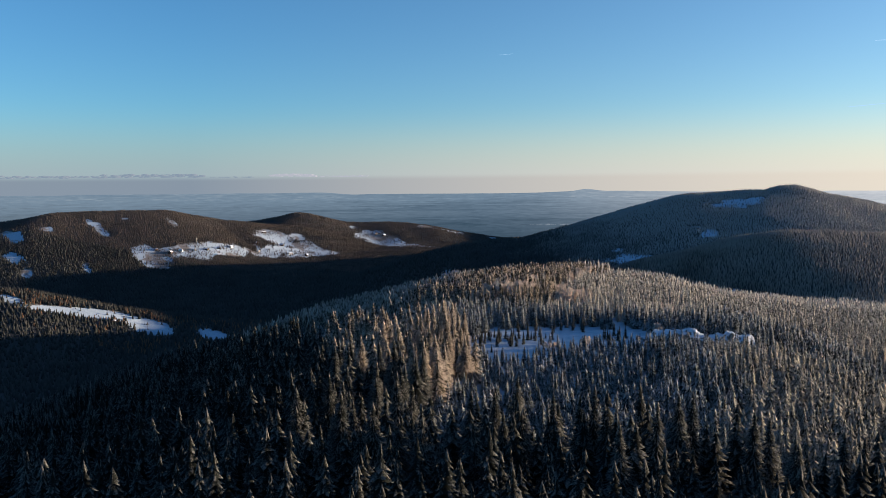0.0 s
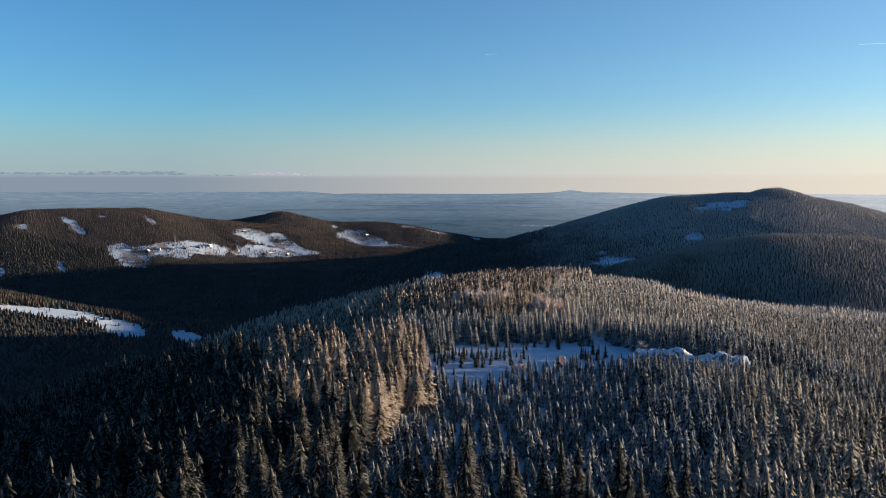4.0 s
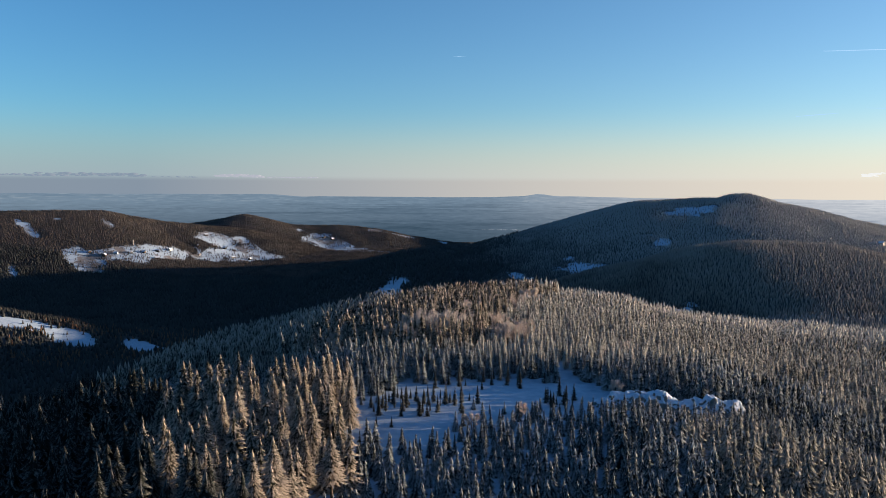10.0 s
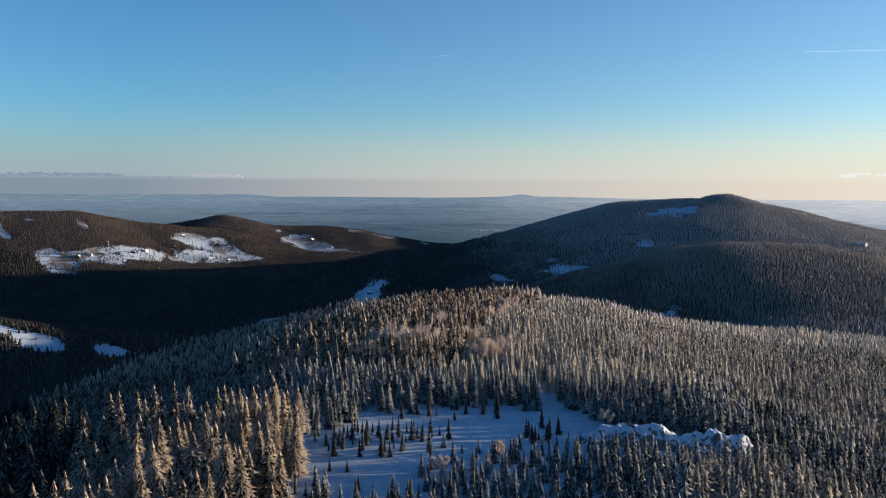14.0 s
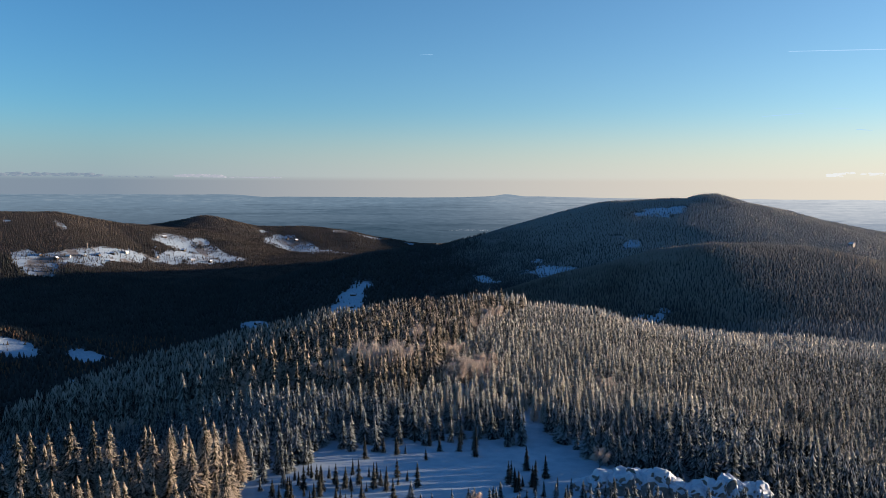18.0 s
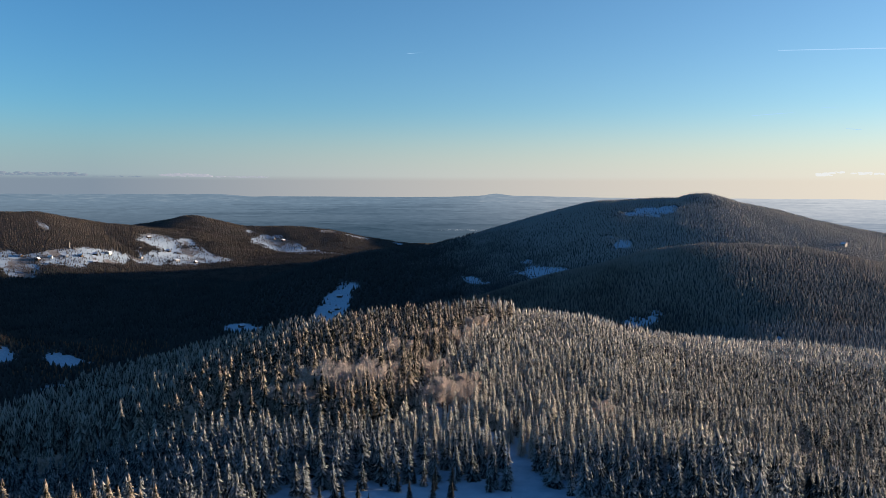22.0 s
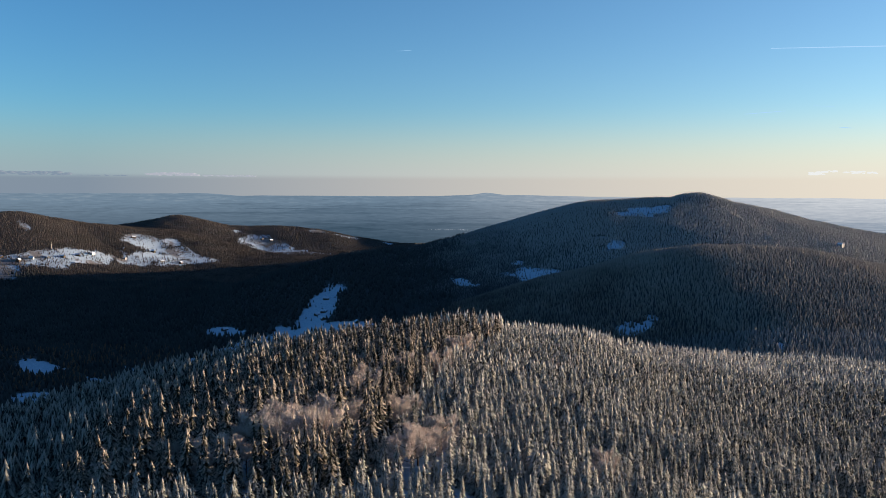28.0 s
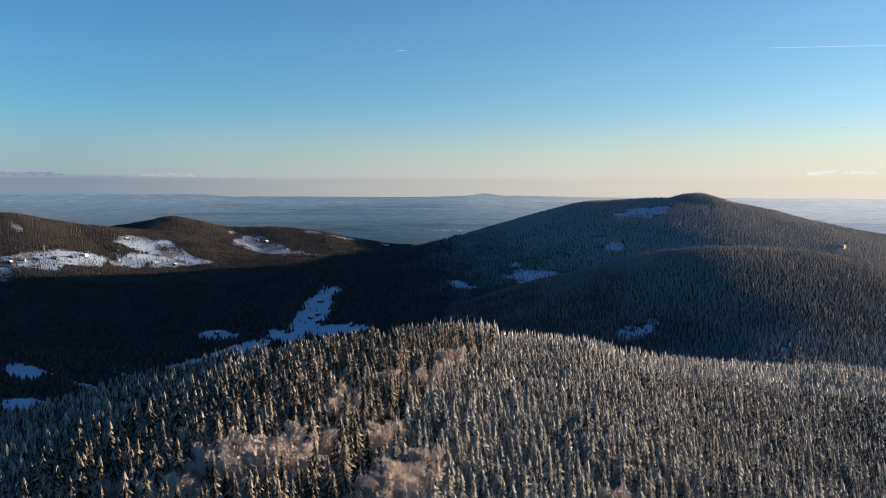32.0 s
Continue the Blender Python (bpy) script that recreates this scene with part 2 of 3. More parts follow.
    return z + far * (5 * bumps(x, y, 260) + 2.5 * bumps(x + 91, y, 95)) + 0.8 * bumps(x, y, 40) + 0.25 * bumps(x, y, 11)


def spot(x, y, cx, cy, rx, ry, turn=0.0):
    """1 at the middle of an ellipse, 0 at its edge, negative outside."""
    c, s = math.cos(radians(turn)), math.sin(radians(turn))
    u, v = ((x - cx) * c + (y - cy) * s) / rx, (-(x - cx) * s + (y - cy) * c) / ry
    return 1 - np.hypot(u, v)


CLEARING = [(-6, 352, 39, 27, 0), (-28, 318, 20, 32, 0), (47, 335, 24, 9, 0), (24, 350, 17, 12, 0), (16, 363, 14, 13, 0), (10, 339, 14, 10, 0), (36, 343, 12, 7, 0)]
VILLAGE_FIELDS = [(-1700, 2908, 123, 50, 158), (-1527, 3064, 186, 73, 53), (-1267, 3320, 196, 81, -141), (-1392, 3454, 107, 76, 168), (-1305, 3522, 68, 39, 150), (-1277, 3438, 87, 36, -153), (-1624, 2828, 56, 26, 173)]
HILL_GLADES = [(-2204, 2964, 32, 26, 168), (-2039, 3062, 114, 18, 147), (-2253, 2836, 77, 28, 145), (-2005, 2591, 42, 16, 135), (-2141, 2682, 59, 24, 166), (-1984, 3195, 35, 14, 134), (-1845, 2704, 46, 11, 130), (-1788, 3247, 36, 12, 138)]
FAR_FIELDS = [(-948, 3869, 296, 86, 140), (-860, 3800, 190, 85, 140), (-740, 3730, 110, 55, 145), (-839, 4222, 45, 32, 123), (-684, 4250, 75, 32, -163), (-476, 4249, 40, 23, 133)]
SPUR_FIELDS = [(-1264, 1569, 36, 16, 165), (-1158, 1585, 67, 21, -154), (-1080, 1618, 91, 28, -159), (-956, 1624, 68, 36, 166), (-818, 1642, 46, 22, 157)]
VALLEY_FIELDS = [(-355, 2187, 36, 21, 53), (-374, 2071, 154, 42, 89), (-287, 1926, 105, 30, 151), (-422, 1954, 57, 21, 132), (-584, 2004, 62, 29, 150), (-553, 1762, 53, 26, 60), (-494, 1882, 78, 40, 55), (-815, 1663, 53, 19, 166), (-672, 1589, 64, 13, 142), (-651, 1686, 50, 8, 141), (-719, 1473, 50, 35, 161)]
MOUNTAIN_GLADES = [(476, 2412, 92, 40, -166), (-33, 2050, 46, 22, 126), (119, 2009, 70, 32, 106), (163, 1998, 50, 24, -164), (62, 2046, 60, 20, 160), (19, 1950, 33, 6, 150), (329, 2140, 32, 15, -149), (286, 2207, 21, 10, 169), (237, 1353, 35, 29, 52), (412, 1441, 22, 4, 79), (385, 1231, 33, 4, 76), (394, 1302, 14, 4, 75)]
FIELDS = VILLAGE_FIELDS + HILL_GLADES + FAR_FIELDS + SPUR_FIELDS + VALLEY_FIELDS + MOUNTAIN_GLADES


def ragged(a):
    """How much the edge of an open patch frays: little on the valley meadows, much on the slopes."""
    return 0.35 if a in VALLEY_FIELDS or a in SPUR_FIELDS else 1.8 if a in MOUNTAIN_GLADES or a in HILL_GLADES else 0.9


def openness(x, y):
    w = 0.25 * bumps(x, y, 30) + 0.15 * bumps(x, y, 9)
    near = np.full(np.shape(x), -1.0)
    for a in CLEARING:
        near = np.maximum(near, spot(x, y, *a) + w * 0.5)
    lane = 1 - np.abs(x - np.interp(y, [355, 385, 415, 440], [25, 19, 10, 5])) / np.interp(y, [355, 420], [5.0, 2.6])
    near = np.maximum(near, np.where((y > 350) & (y < 432), lane, -1))
    w = 0.35 * bumps(x, y, 80) + 0.3 * bumps(x, y, 31) + 0.25 * bumps(x, y, 13)
    far = np.full(np.shape(x), -1.0)
    for a in FIELDS:
        far = np.maximum(far, spot(x, y, *a) + w * ragged(a))
    return np.where(np.hypot(x, y) < 800, near, far)


def sheet(name, xs, ys, zs, mat):
    n, k = xs.shape
    me = bpy.data.meshes.new(name)
    ids = np.arange(n * k).reshape(n, k)
    quads = np.stack([ids[:-1, :-1], ids[:-1, 1:], ids[1:, 1:], ids[1:, :-1]], -1).reshape(-1, 4)
    me.vertices.add(n * k)
    me.vertices.foreach_set("co", np.stack([xs, ys, zs], -1).ravel())
    me.loops.add(quads.size)
    me.loops.foreach_set("vertex_index", quads.ravel())
    me.polygons.add(len(quads))
    me.polygons.foreach_set("loop_start", np.arange(len(quads)) * 4)
    me.update(calc_edges=True)
    me.polygons.foreach_set("use_smooth", np.ones(len(quads), bool))
    me.materials.append(mat)
    return new(name, me)


turns = np.radians(np.concatenate([np.arange(-180, -50, 3), np.arange(-50, 45, 0.36), np.arange(45, 181, 3)]))[::-1]
reach = np.concatenate([np.linspace(1, 120, 8), np.linspace(130, 850, 130), np.geomspace(858, 4560, 140)])
tu, re = np.meshgrid(turns, reach, indexing="ij")
gx, gy = re * np.sin(tu), re * np.cos(tu)
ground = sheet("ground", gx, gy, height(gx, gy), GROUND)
at = ground.data.attributes.new("open_ground", "FLOAT", "POINT")
at.data.foreach_set("value", np.clip(np.maximum(0.5 + openness(gx, gy), np.where(np.hypot(gx, gy) < 700, 0.72, 0)), 0, 1).ravel())
at = ground.data.attributes.new("brush", "FLOAT", "POINT")
at.data.foreach_set("value", (smooth(2300, 2700, gy) * (0.38 + 0.3 * bumps(gx, gy, 70) + 0.25 * bumps(gx, gy, 22))).ravel())
tagged(ground, "snowy hills with dark needle litter under the forest", "ground", kind="structure")

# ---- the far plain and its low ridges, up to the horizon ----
# haze is painted here: the sheets glow, paler with height
HAZY, hn, hl, hb = material("far country, haze painted as glow", 1.0, 0.0)
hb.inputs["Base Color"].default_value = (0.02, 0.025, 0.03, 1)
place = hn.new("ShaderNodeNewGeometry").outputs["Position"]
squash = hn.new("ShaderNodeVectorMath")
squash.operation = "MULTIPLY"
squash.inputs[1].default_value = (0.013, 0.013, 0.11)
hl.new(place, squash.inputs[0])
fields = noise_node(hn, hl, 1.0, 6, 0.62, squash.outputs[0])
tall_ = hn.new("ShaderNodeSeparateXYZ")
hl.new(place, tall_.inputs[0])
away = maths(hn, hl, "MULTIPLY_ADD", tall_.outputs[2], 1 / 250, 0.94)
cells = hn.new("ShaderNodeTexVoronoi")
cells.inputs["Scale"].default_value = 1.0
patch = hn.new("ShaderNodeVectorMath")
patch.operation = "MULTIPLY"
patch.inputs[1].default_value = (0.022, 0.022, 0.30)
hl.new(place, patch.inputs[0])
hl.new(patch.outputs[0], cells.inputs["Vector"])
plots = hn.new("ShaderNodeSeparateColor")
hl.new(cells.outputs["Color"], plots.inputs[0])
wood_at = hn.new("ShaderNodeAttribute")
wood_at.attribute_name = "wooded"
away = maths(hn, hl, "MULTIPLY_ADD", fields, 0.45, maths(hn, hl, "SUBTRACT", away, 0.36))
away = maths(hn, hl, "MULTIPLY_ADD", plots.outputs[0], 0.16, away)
# wooded crests darker, and the feet paler with painted haze
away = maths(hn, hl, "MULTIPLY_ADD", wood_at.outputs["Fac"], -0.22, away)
# towards the sun the emission turns pale and warm, painted sunlit haze
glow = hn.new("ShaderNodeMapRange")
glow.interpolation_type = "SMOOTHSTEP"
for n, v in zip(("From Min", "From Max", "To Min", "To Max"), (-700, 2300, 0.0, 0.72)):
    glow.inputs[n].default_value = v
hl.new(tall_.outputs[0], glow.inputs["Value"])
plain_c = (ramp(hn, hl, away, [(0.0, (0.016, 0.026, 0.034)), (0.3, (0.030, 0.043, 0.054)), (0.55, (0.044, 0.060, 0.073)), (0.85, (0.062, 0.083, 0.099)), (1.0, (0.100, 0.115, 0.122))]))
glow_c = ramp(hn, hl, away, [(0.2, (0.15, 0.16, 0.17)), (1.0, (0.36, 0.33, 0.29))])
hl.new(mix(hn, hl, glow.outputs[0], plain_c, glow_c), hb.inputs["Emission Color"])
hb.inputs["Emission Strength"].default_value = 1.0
turns = np.radians(np.concatenate([np.arange(-180, -50, 3), np.arange(-50, 45, 0.3), np.arange(45, 181, 3)]))[::-1]
reach = np.linspace(4440, 4960, 60)
tu, re = np.meshgrid(turns, reach, indexing="ij")
fx, fy = re * np.sin(tu), re * np.cos(tu)
u = (re - 4440) / 520
deg = np.degrees(tu)
rise = -235 + 240 * u ** 0.8
rim = 8 + 15 * np.exp(-((deg - 0.3) / 0.8) ** 2) + 9 * np.exp(-((deg - 1.2) / 4) ** 2) + 14 * smooth(-16, -19, deg)
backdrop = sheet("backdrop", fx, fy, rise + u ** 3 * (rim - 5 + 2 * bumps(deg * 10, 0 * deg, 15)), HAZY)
wooded = backdrop.data.attributes.new("wooded", "FLOAT", "POINT")
wooded.data.foreach_set("value", (0.55 * smooth(0.86, 0.97, u)).ravel())
tagged(backdrop, "hazy blue far plain with low wooded ridges", "far hills", kind="structure")
for k in range(13):
    far_ = k / 12
    r0, top = 4900 - 360 * far_, -12 - 150 * far_
    az = np.radians(np.arange(-48, 45, 0.2))[::-1]
    tu, q = np.meshgrid(az, np.linspace(0, 1, 9), indexing="ij")
    deg = np.degrees(tu)
    swell = bumps(deg * 10 + 177 * k, 0 * deg + 40 * k, 80 - 35 * far_)
    head = top + (9 + 7 * far_) * swell + 3 * bumps(deg * 10, 0 * deg + 31 * k, 22) + 0.9 * bumps(deg * 40, 0 * deg + 9 * k, 9)
    rr = r0 - 26 * (1 - q)
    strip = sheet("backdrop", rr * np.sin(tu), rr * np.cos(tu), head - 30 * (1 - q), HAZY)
    wooded = strip.data.attributes.new("wooded", "FLOAT", "POINT")
    wooded.data.foreach_set("value", (smooth(0.1, 1.0, q) * (0.35 + 0.65 * smooth(-0.5, 0.6, bumps(deg * 10 + 60 * k, 0 * deg, 45)))).ravel())
    tagged(strip, "low wooded ridge blue with haze on the far plain", "far hills", kind="structure")


# ---- forest ----
def spruce(tiers, boughs, seed, broad=0.14, low=0.06, loose=0):
    """One spruce, 1 m high: ragged drooping skirts of boughs, one over the other, and some loose boughs that stand out.
    Returns points, triangles and how near each point lies to a bough's tip."""
    rng = np.random.default_rng(seed)
    pts, tris, tip = [], [], []
    gap = (0.95 - low) / tiers
    for k in range(tiers):
        q = k / tiers
        h = low + (0.95 - low) * q + rng.uniform(-0.2, 0.2) * gap
        r = (broad * (1 - q) ** 0.85 + 0.010) * rng.uniform(0.8, 1.15)
        rise = gap * rng.uniform(0.95, 1.2) + 0.08 * r
        n = max(3, int(round(boughs * (1 - 0.35 * q))))
        o = len(pts)
        pts.append((0, 0, min(1.0, h + rise) if k < tiers - 1 else 1.0))
        tip.append(0.0 if k < tiers - 1 else 0.7)
        turn = rng.uniform(0, 6.28)
        for i in range(n):
            a = turn + (i + rng.uniform(-0.28, 0.28)) * 2 * np.pi / n
            l = r * rng.uniform(0.7, 1.3)
            pts.append((l * np.cos(a), l * np.sin(a), h + rng.uniform(-0.40, 0.15) * gap - 0.06 * l))
            a += np.pi / n
            l = r * rng.uniform(0.45, 0.62)
            pts.append((l * np.cos(a), l * np.sin(a), h + rng.uniform(0.05, 0.35) * gap))
            tip += [1.0, 0.1]
        tris += [(o, o + 1 + i, o + 1 + (i + 1) % (2 * n)) for i in range(2 * n)]
    for _ in range(loose):
        q = rng.uniform(0, 0.9)
        h, a = low + (0.95 - low) * q, rng.uniform(0, 6.28)
        l = (broad * (1 - q) ** 0.85 + 0.012) * rng.uniform(0.95, 1.3)
        w, drop = l * rng.uniform(0.05, 0.10), l * rng.uniform(0.05, 0.3)
        c, s = np.cos(a), np.sin(a)
        o = len(pts)
        for u, v, z, e in ((0.35 * l, 0, h + 0.3 * gap, 0.3), (0.7 * l, w, h - 0.5 * drop, 0.8), (0.7 * l, -w, h - 0.5 * drop, 0.8), (l, 0, h - drop, 1.0)):
            pts.append((u * c - v * s, u * s + v * c, z))
            tip.append(e)
        tris += [(o, o + 1, o + 3), (o, o + 3, o + 2)]
    return np.array(pts), np.array(tris), np.array(tip)


def cone_tree(tiers, sides, seed, broad=0.17):
    """A small far tree: ragged tiers of cones."""
    rng = np.random.default_rng(seed)
    pts, tris, tip = [], [], []
    for k in range(tiers):
        q = k / tiers
        o = len(pts)
        pts.append((0, 0, min(1.0, 0.40 + q * 0.75) if k < tiers - 1 else 1.0))
        for a in np.arange(sides) * 2 * np.pi / sides + rng.uniform(0, 6):
            r = broad * (1 - q * 0.85) * rng.uniform(0.75, 1.2)
            pts.append((r * np.cos(a), r * np.sin(a), 0.02 + q * 0.9 + rng.uniform(-0.05, 0.05)))
        tip += [0.6] + [0.5] * sides
        tris += [(o, o + 1 + i, o + 1 + (i + 1) % sides) for i in range(sides)]
    return np.array(pts), np.array(tris), np.array(tip)


def mesh_of(name, pts, tris, mat, tip=None, soft=False):
    me = bpy.data.meshes.new(name)
    me.vertices.add(len(pts))
    me.vertices.foreach_set("co", np.ascontiguousarray(pts, np.float32).ravel())
    me.loops.add(tris.size)
    me.loops.foreach_set("vertex_index", np.ascontiguousarray(tris, np.int32).ravel())
    me.polygons.add(len(tris))
    me.polygons.foreach_set("loop_start", np.arange(len(tris)) * 3)
    me.update(calc_edges=True)
    if soft:
        me.polygons.foreach_set("use_smooth", np.ones(len(tris), bool))
    if tip is not None:
        me.attributes.new("tip", "FLOAT", "POINT").data.foreach_set("value", np.ascontiguousarray(tip, np.float32))
    me.materials.append(mat)
    return me


def woods(name, x, y, tall, kinds, mat, label, seed, broad=(0.95, 1.35), lean=0.03):
    """Many trees as one mesh."""
    rng = np.random.default_rng(seed)
    z = height(x, y) - 0.3
    pick = rng.integers(0, len(kinds), len(x))
    all_p, all_t, all_e, o = [], [], [], 0
    for k, (p, t, e) in enumerate(kinds):
        i = np.nonzero(pick == k)[0]
        if not len(i):
            continue
        a = rng.uniform(0, 6.28, len(i))[:, None]
        w = (tall[i] * rng.uniform(*broad, len(i)))[:, None]
        lx, ly = rng.normal(0, lean, (2, len(i)))
        px = x[i][:, None] + w * (p[:, 0] * np.cos(a) - p[:, 1] * np.sin(a)) + (lx * tall[i])[:, None] * p[:, 2]
        py = y[i][:, None] + w * (p[:, 0] * np.sin(a) + p[:, 1] * np.cos(a)) + (ly * tall[i])[:, None] * p[:, 2]
        pz = z[i][:, None] + tall[i][:, None] * p[:, 2]
        all_p.append(np.stack([px, py, pz], -1).reshape(-1, 3))
        all_t.append((t[None] + (np.arange(len(i)) * len(p))[:, None, None] + o).reshape(-1, 3))
        all_e.append(np.tile(e, len(i)))
        o += len(i) * len(p)
    ob = new(name, mesh_of(name, np.concatenate(all_p), np.concatenate(all_t), mat, np.concatenate(all_e), True))
    return tagged(ob, label, "forest", kind="stuff")


def scatter(x0, x1, y0, y1, step, seed):
    rng = np.random.default_rng(seed)
    a, b = np.meshgrid(np.arange(x0, x1, step), np.arange(y0, y1, step))
    a = a.ravel() + rng.uniform(-0.48, 0.48, a.size) * step
    b = b.ravel() + rng.uniform(-0.48, 0.48, b.size) * step
    return a, b, rng


def stand(x, y):
    """True in the old tall stand beside and before the clearing."""
    rim = -48 + 9 * bumps(x, y, 23) + np.interp(y, [150, 190, 250, 330, 360], [200, 10, 8, 0, -200])
    return (x < rim) & (y < 352)


OLD = [spruce(20, 9, 50 + s, 0.19, 0.16, 24) for s in range(6)]
SHADE_SPRUCE = [spruce(13, 6, 60 + s, 0.19, 0.12) for s in range(6)]
A = [spruce(11, 7, s, 0.205, 0.03) for s in range(8)]
B = [spruce(12, 7, 10 + s, 0.19, 0.05) for s in range(8)]
B2 = [spruce(9, 6, 110 + s, 0.19, 0.05) for s in range(6)]
B3 = [spruce(6, 5, 120 + s, 0.185, 0.05) for s in range(6)]
C = [spruce(4, 3, 20 + s, 0.18, 0.04) for s in range(5)]
C2 = [cone_tree(2, 4, 25 + s, 0.15) for s in range(4)]
D = [cone_tree(1, 4, 30 + s, 0.2) for s in range(4)]


def seen_side(x, y):
    """The part of the near hill that is ever in view."""
    return (np.abs(np.degrees(np.arctan2(x - 5, y + 60)) + 3) < 38)


# places of the frosted broadleaf trees: x, y, height
BARE = [(-46, 447, 14), (-39, 446, 15), (-51, 450, 14), (-31, 449, 15), (-32, 472, 15), (-28, 507, 15), (-6, 441, 13), (-14, 480, 12), (-88, 442, 10), (-73, 442, 10), (-56, 436, 12),
        (-49, 435, 9), (-7, 560, 14), (-69, 482, 11), (1, 462, 12), (-65, 432, 8), (-20, 554, 14), (-42, 458, 15), (-36, 459, 15), (-5, 449, 12), (-29, 524, 13), (-12, 488, 12), (2, 597, 16),
        (61, 703, 8), (88, 713, 8), (-81, 425, 9), (-118, 403, 8), (-12, 310, 5), (2, 322, 5), (33, 354, 6)]
bx, by, bh = (np.array(v, float) for v in zip(*BARE))
rng = np.random.default_rng(19)
bx, by, bh = np.r_[bx, rng.uniform(-110, 60, 22)], np.r_[by, rng.uniform(420, 640, 22)], np.r_[bh, rng.uniform(7, 11, 22)]

# near woods
x, y, rng = scatter(-330, 430, 125, 900, 3.75, 1)
ok = (openness(x, y) < 0.02 + 0.1 * rng.normal(size=x.size)) & seen_side(x, y) & (near_hill(x, y) > -150)
for px, py, ph in zip(bx, by, bh):
    ok &= np.hypot(x - px, y - py) > 0.46 * ph
x, y = x[ok], y[ok]
old = stand(x, y)
grove = ~old & (y > 415) & (x < -8 + 20 * bumps(x, y, 50) + np.interp(y, [415, 700], [0, 30]))
rnd = np.random.default_rng(5).uniform(0.75, 1.2, x.size)
tall = np.where(old, 18.5, np.where(grove, 15.5, np.interp(y, [280, 310, 331, 348, 460, 560], [8.5, 7.0, 5.0, 9.5, 10.8, 12]) + 1.5 * smooth(18, 34, x) * (y < 336) + 3 * smooth(55, 95, x) * (y < 330) + 3.2 * smooth(48, 66, x) * smooth(130, 105, x) * smooth(326, 340, y) * smooth(430, 395, y)) + 1.5 * bumps(x, y, 35)) * rnd * np.interp(x, [-270, -190], [0.45, 1.0])
keep = ~(old | grove) | (np.random.default_rng(6).uniform(size=x.size) < np.where(old, 0.46, 0.58))
near = (y < 400) & (np.abs(x) < 170)
mid = ~near & (y < 560) & (x < 240)
rim_trees = near & old & keep & (((x > -72) & (y > 205)) | ((y > 150) & (y < 205) & (x > -70) & (x < 75)))
lone = np.nonzero(rim_trees)[0]
lone = lone[np.random.default_rng(8).permutation(len(lone))[:130]]
# where the hill lies in shade; trees here get needles painted darker
shade_side = x < -68 + 22 * bumps(x, y, 60) + np.interp(y, [120, 180, 205, 240, 275, 300, 420, 640], [150, 140, 70, 5, -30, -50, -35, 0])
older = (x > 38 + 16 * bumps(x, y, 40)) & (y < 322)
top = np.nonzero(~near & ~shade_side & keep & (y < 492) & (np.abs(x + 12) < 74))[0]
top = top[np.argsort(y[top] + 25 * bumps(x[top], y[top], 30))[:120]]
single = np.zeros(x.size, bool)
single[lone] = True
single[top] = True
for name, sel, kinds, mat, label in (
        ("old_spruce_stand", near & old & keep & ~single & ~shade_side, OLD, NEEDLES_TALL, "dense old spruces with snow on their boughs"),
        ("lee_spruce_stand", near & old & keep & ~single & shade_side, SHADE_SPRUCE, NEEDLES_SHADE_DARK, "old spruces on the shaded slope, their shade painted dark"),
        ("low_slope_forest", ~near & shade_side & (y < 700) & (x < -190), C2, NEEDLES_SHADE_DARK, "spruce forest low on the shaded slope, its shade painted dark"),
        ("lee_slope_forest", ~near & shade_side & (y < 390) & (x >= -190), B3, NEEDLES_SHADE_DARK, "spruce forest low on the shaded slope, its shade painted dark"),
        ("lee_forest", ~near & shade_side & (y >= 390) & (y < 700) & (x >= -190), B3, NEEDLES_SLOPE, "spruce forest on the shaded slope, painted darker"),
        ("young_spruce_forest", near & ~old & (y < 365) & ~older, A, NEEDLES_YOUNG, "dense young spruces white with hoarfrost"),
        ("pole_forest", near & ~old & (y < 365) & older, A, NEEDLES_SLOPE, "dense spruces with thin snow below the rocks"),
        ("ridge_forest", near & ~old & (y >= 365), A, NEEDLES_YOUNG, "dense spruces white with rime behind the clearing"),
        ("grove", ~near & (y < 700) & grove & keep & ~shade_side & ~single, B, NEEDLES_TALL, "tall dark spruces among frosted broadleaf trees on the hilltop"),
        ("brow_forest", mid & keep & ~shade_side & ~grove & ~single & (y < 490) & (np.abs(x - 20) < 130), B, NEEDLES_HILL, "tall frosted spruces on the brow of the hill"),
        ("hilltop_forest", mid & keep & ~shade_side & ~grove & ~((y < 490) & (np.abs(x - 20) < 130)), B2, NEEDLES_HILL, "frosted spruce forest over the hilltop"),
        ("crest_forest", ~near & ~mid & (y < 700) & (x < 260) & ~shade_side & ~grove, B3, NEEDLES_HILL, "frosted spruce forest along the crest of the hill"),
        ("hillside_forest", ~near & ~mid & ((y >= 700) | (x >= 260)), C, NEEDLES_SUNNY, "frosted spruce forest on the far side of the hill")):
    woods(name, x[sel], y[sel], tall[sel], kinds, mat, label, 7)


def part(name, me, parent, label="", m=None):
    ob = new(name, me)
    ob.parent = parent
    if m is not None:
        ob.matrix_basis = m
    return tagged(ob, label)


def tube(points, radii, sides=7):
    """A tapered limb through points. Returns points and triangles."""
    pts, tris = [], []
    for k, (p, r) in enumerate(zip(points, radii)):
        p = Vector(p)
        d = (Vector(points[min(k + 1, len(points) - 1)]) - Vector(points[max(k - 1, 0)])).normalized()
        u = d.orthogonal().normalized()
        v = d.cross(u)
        for a in range(sides):
            c = 2 * math.pi * a / sides
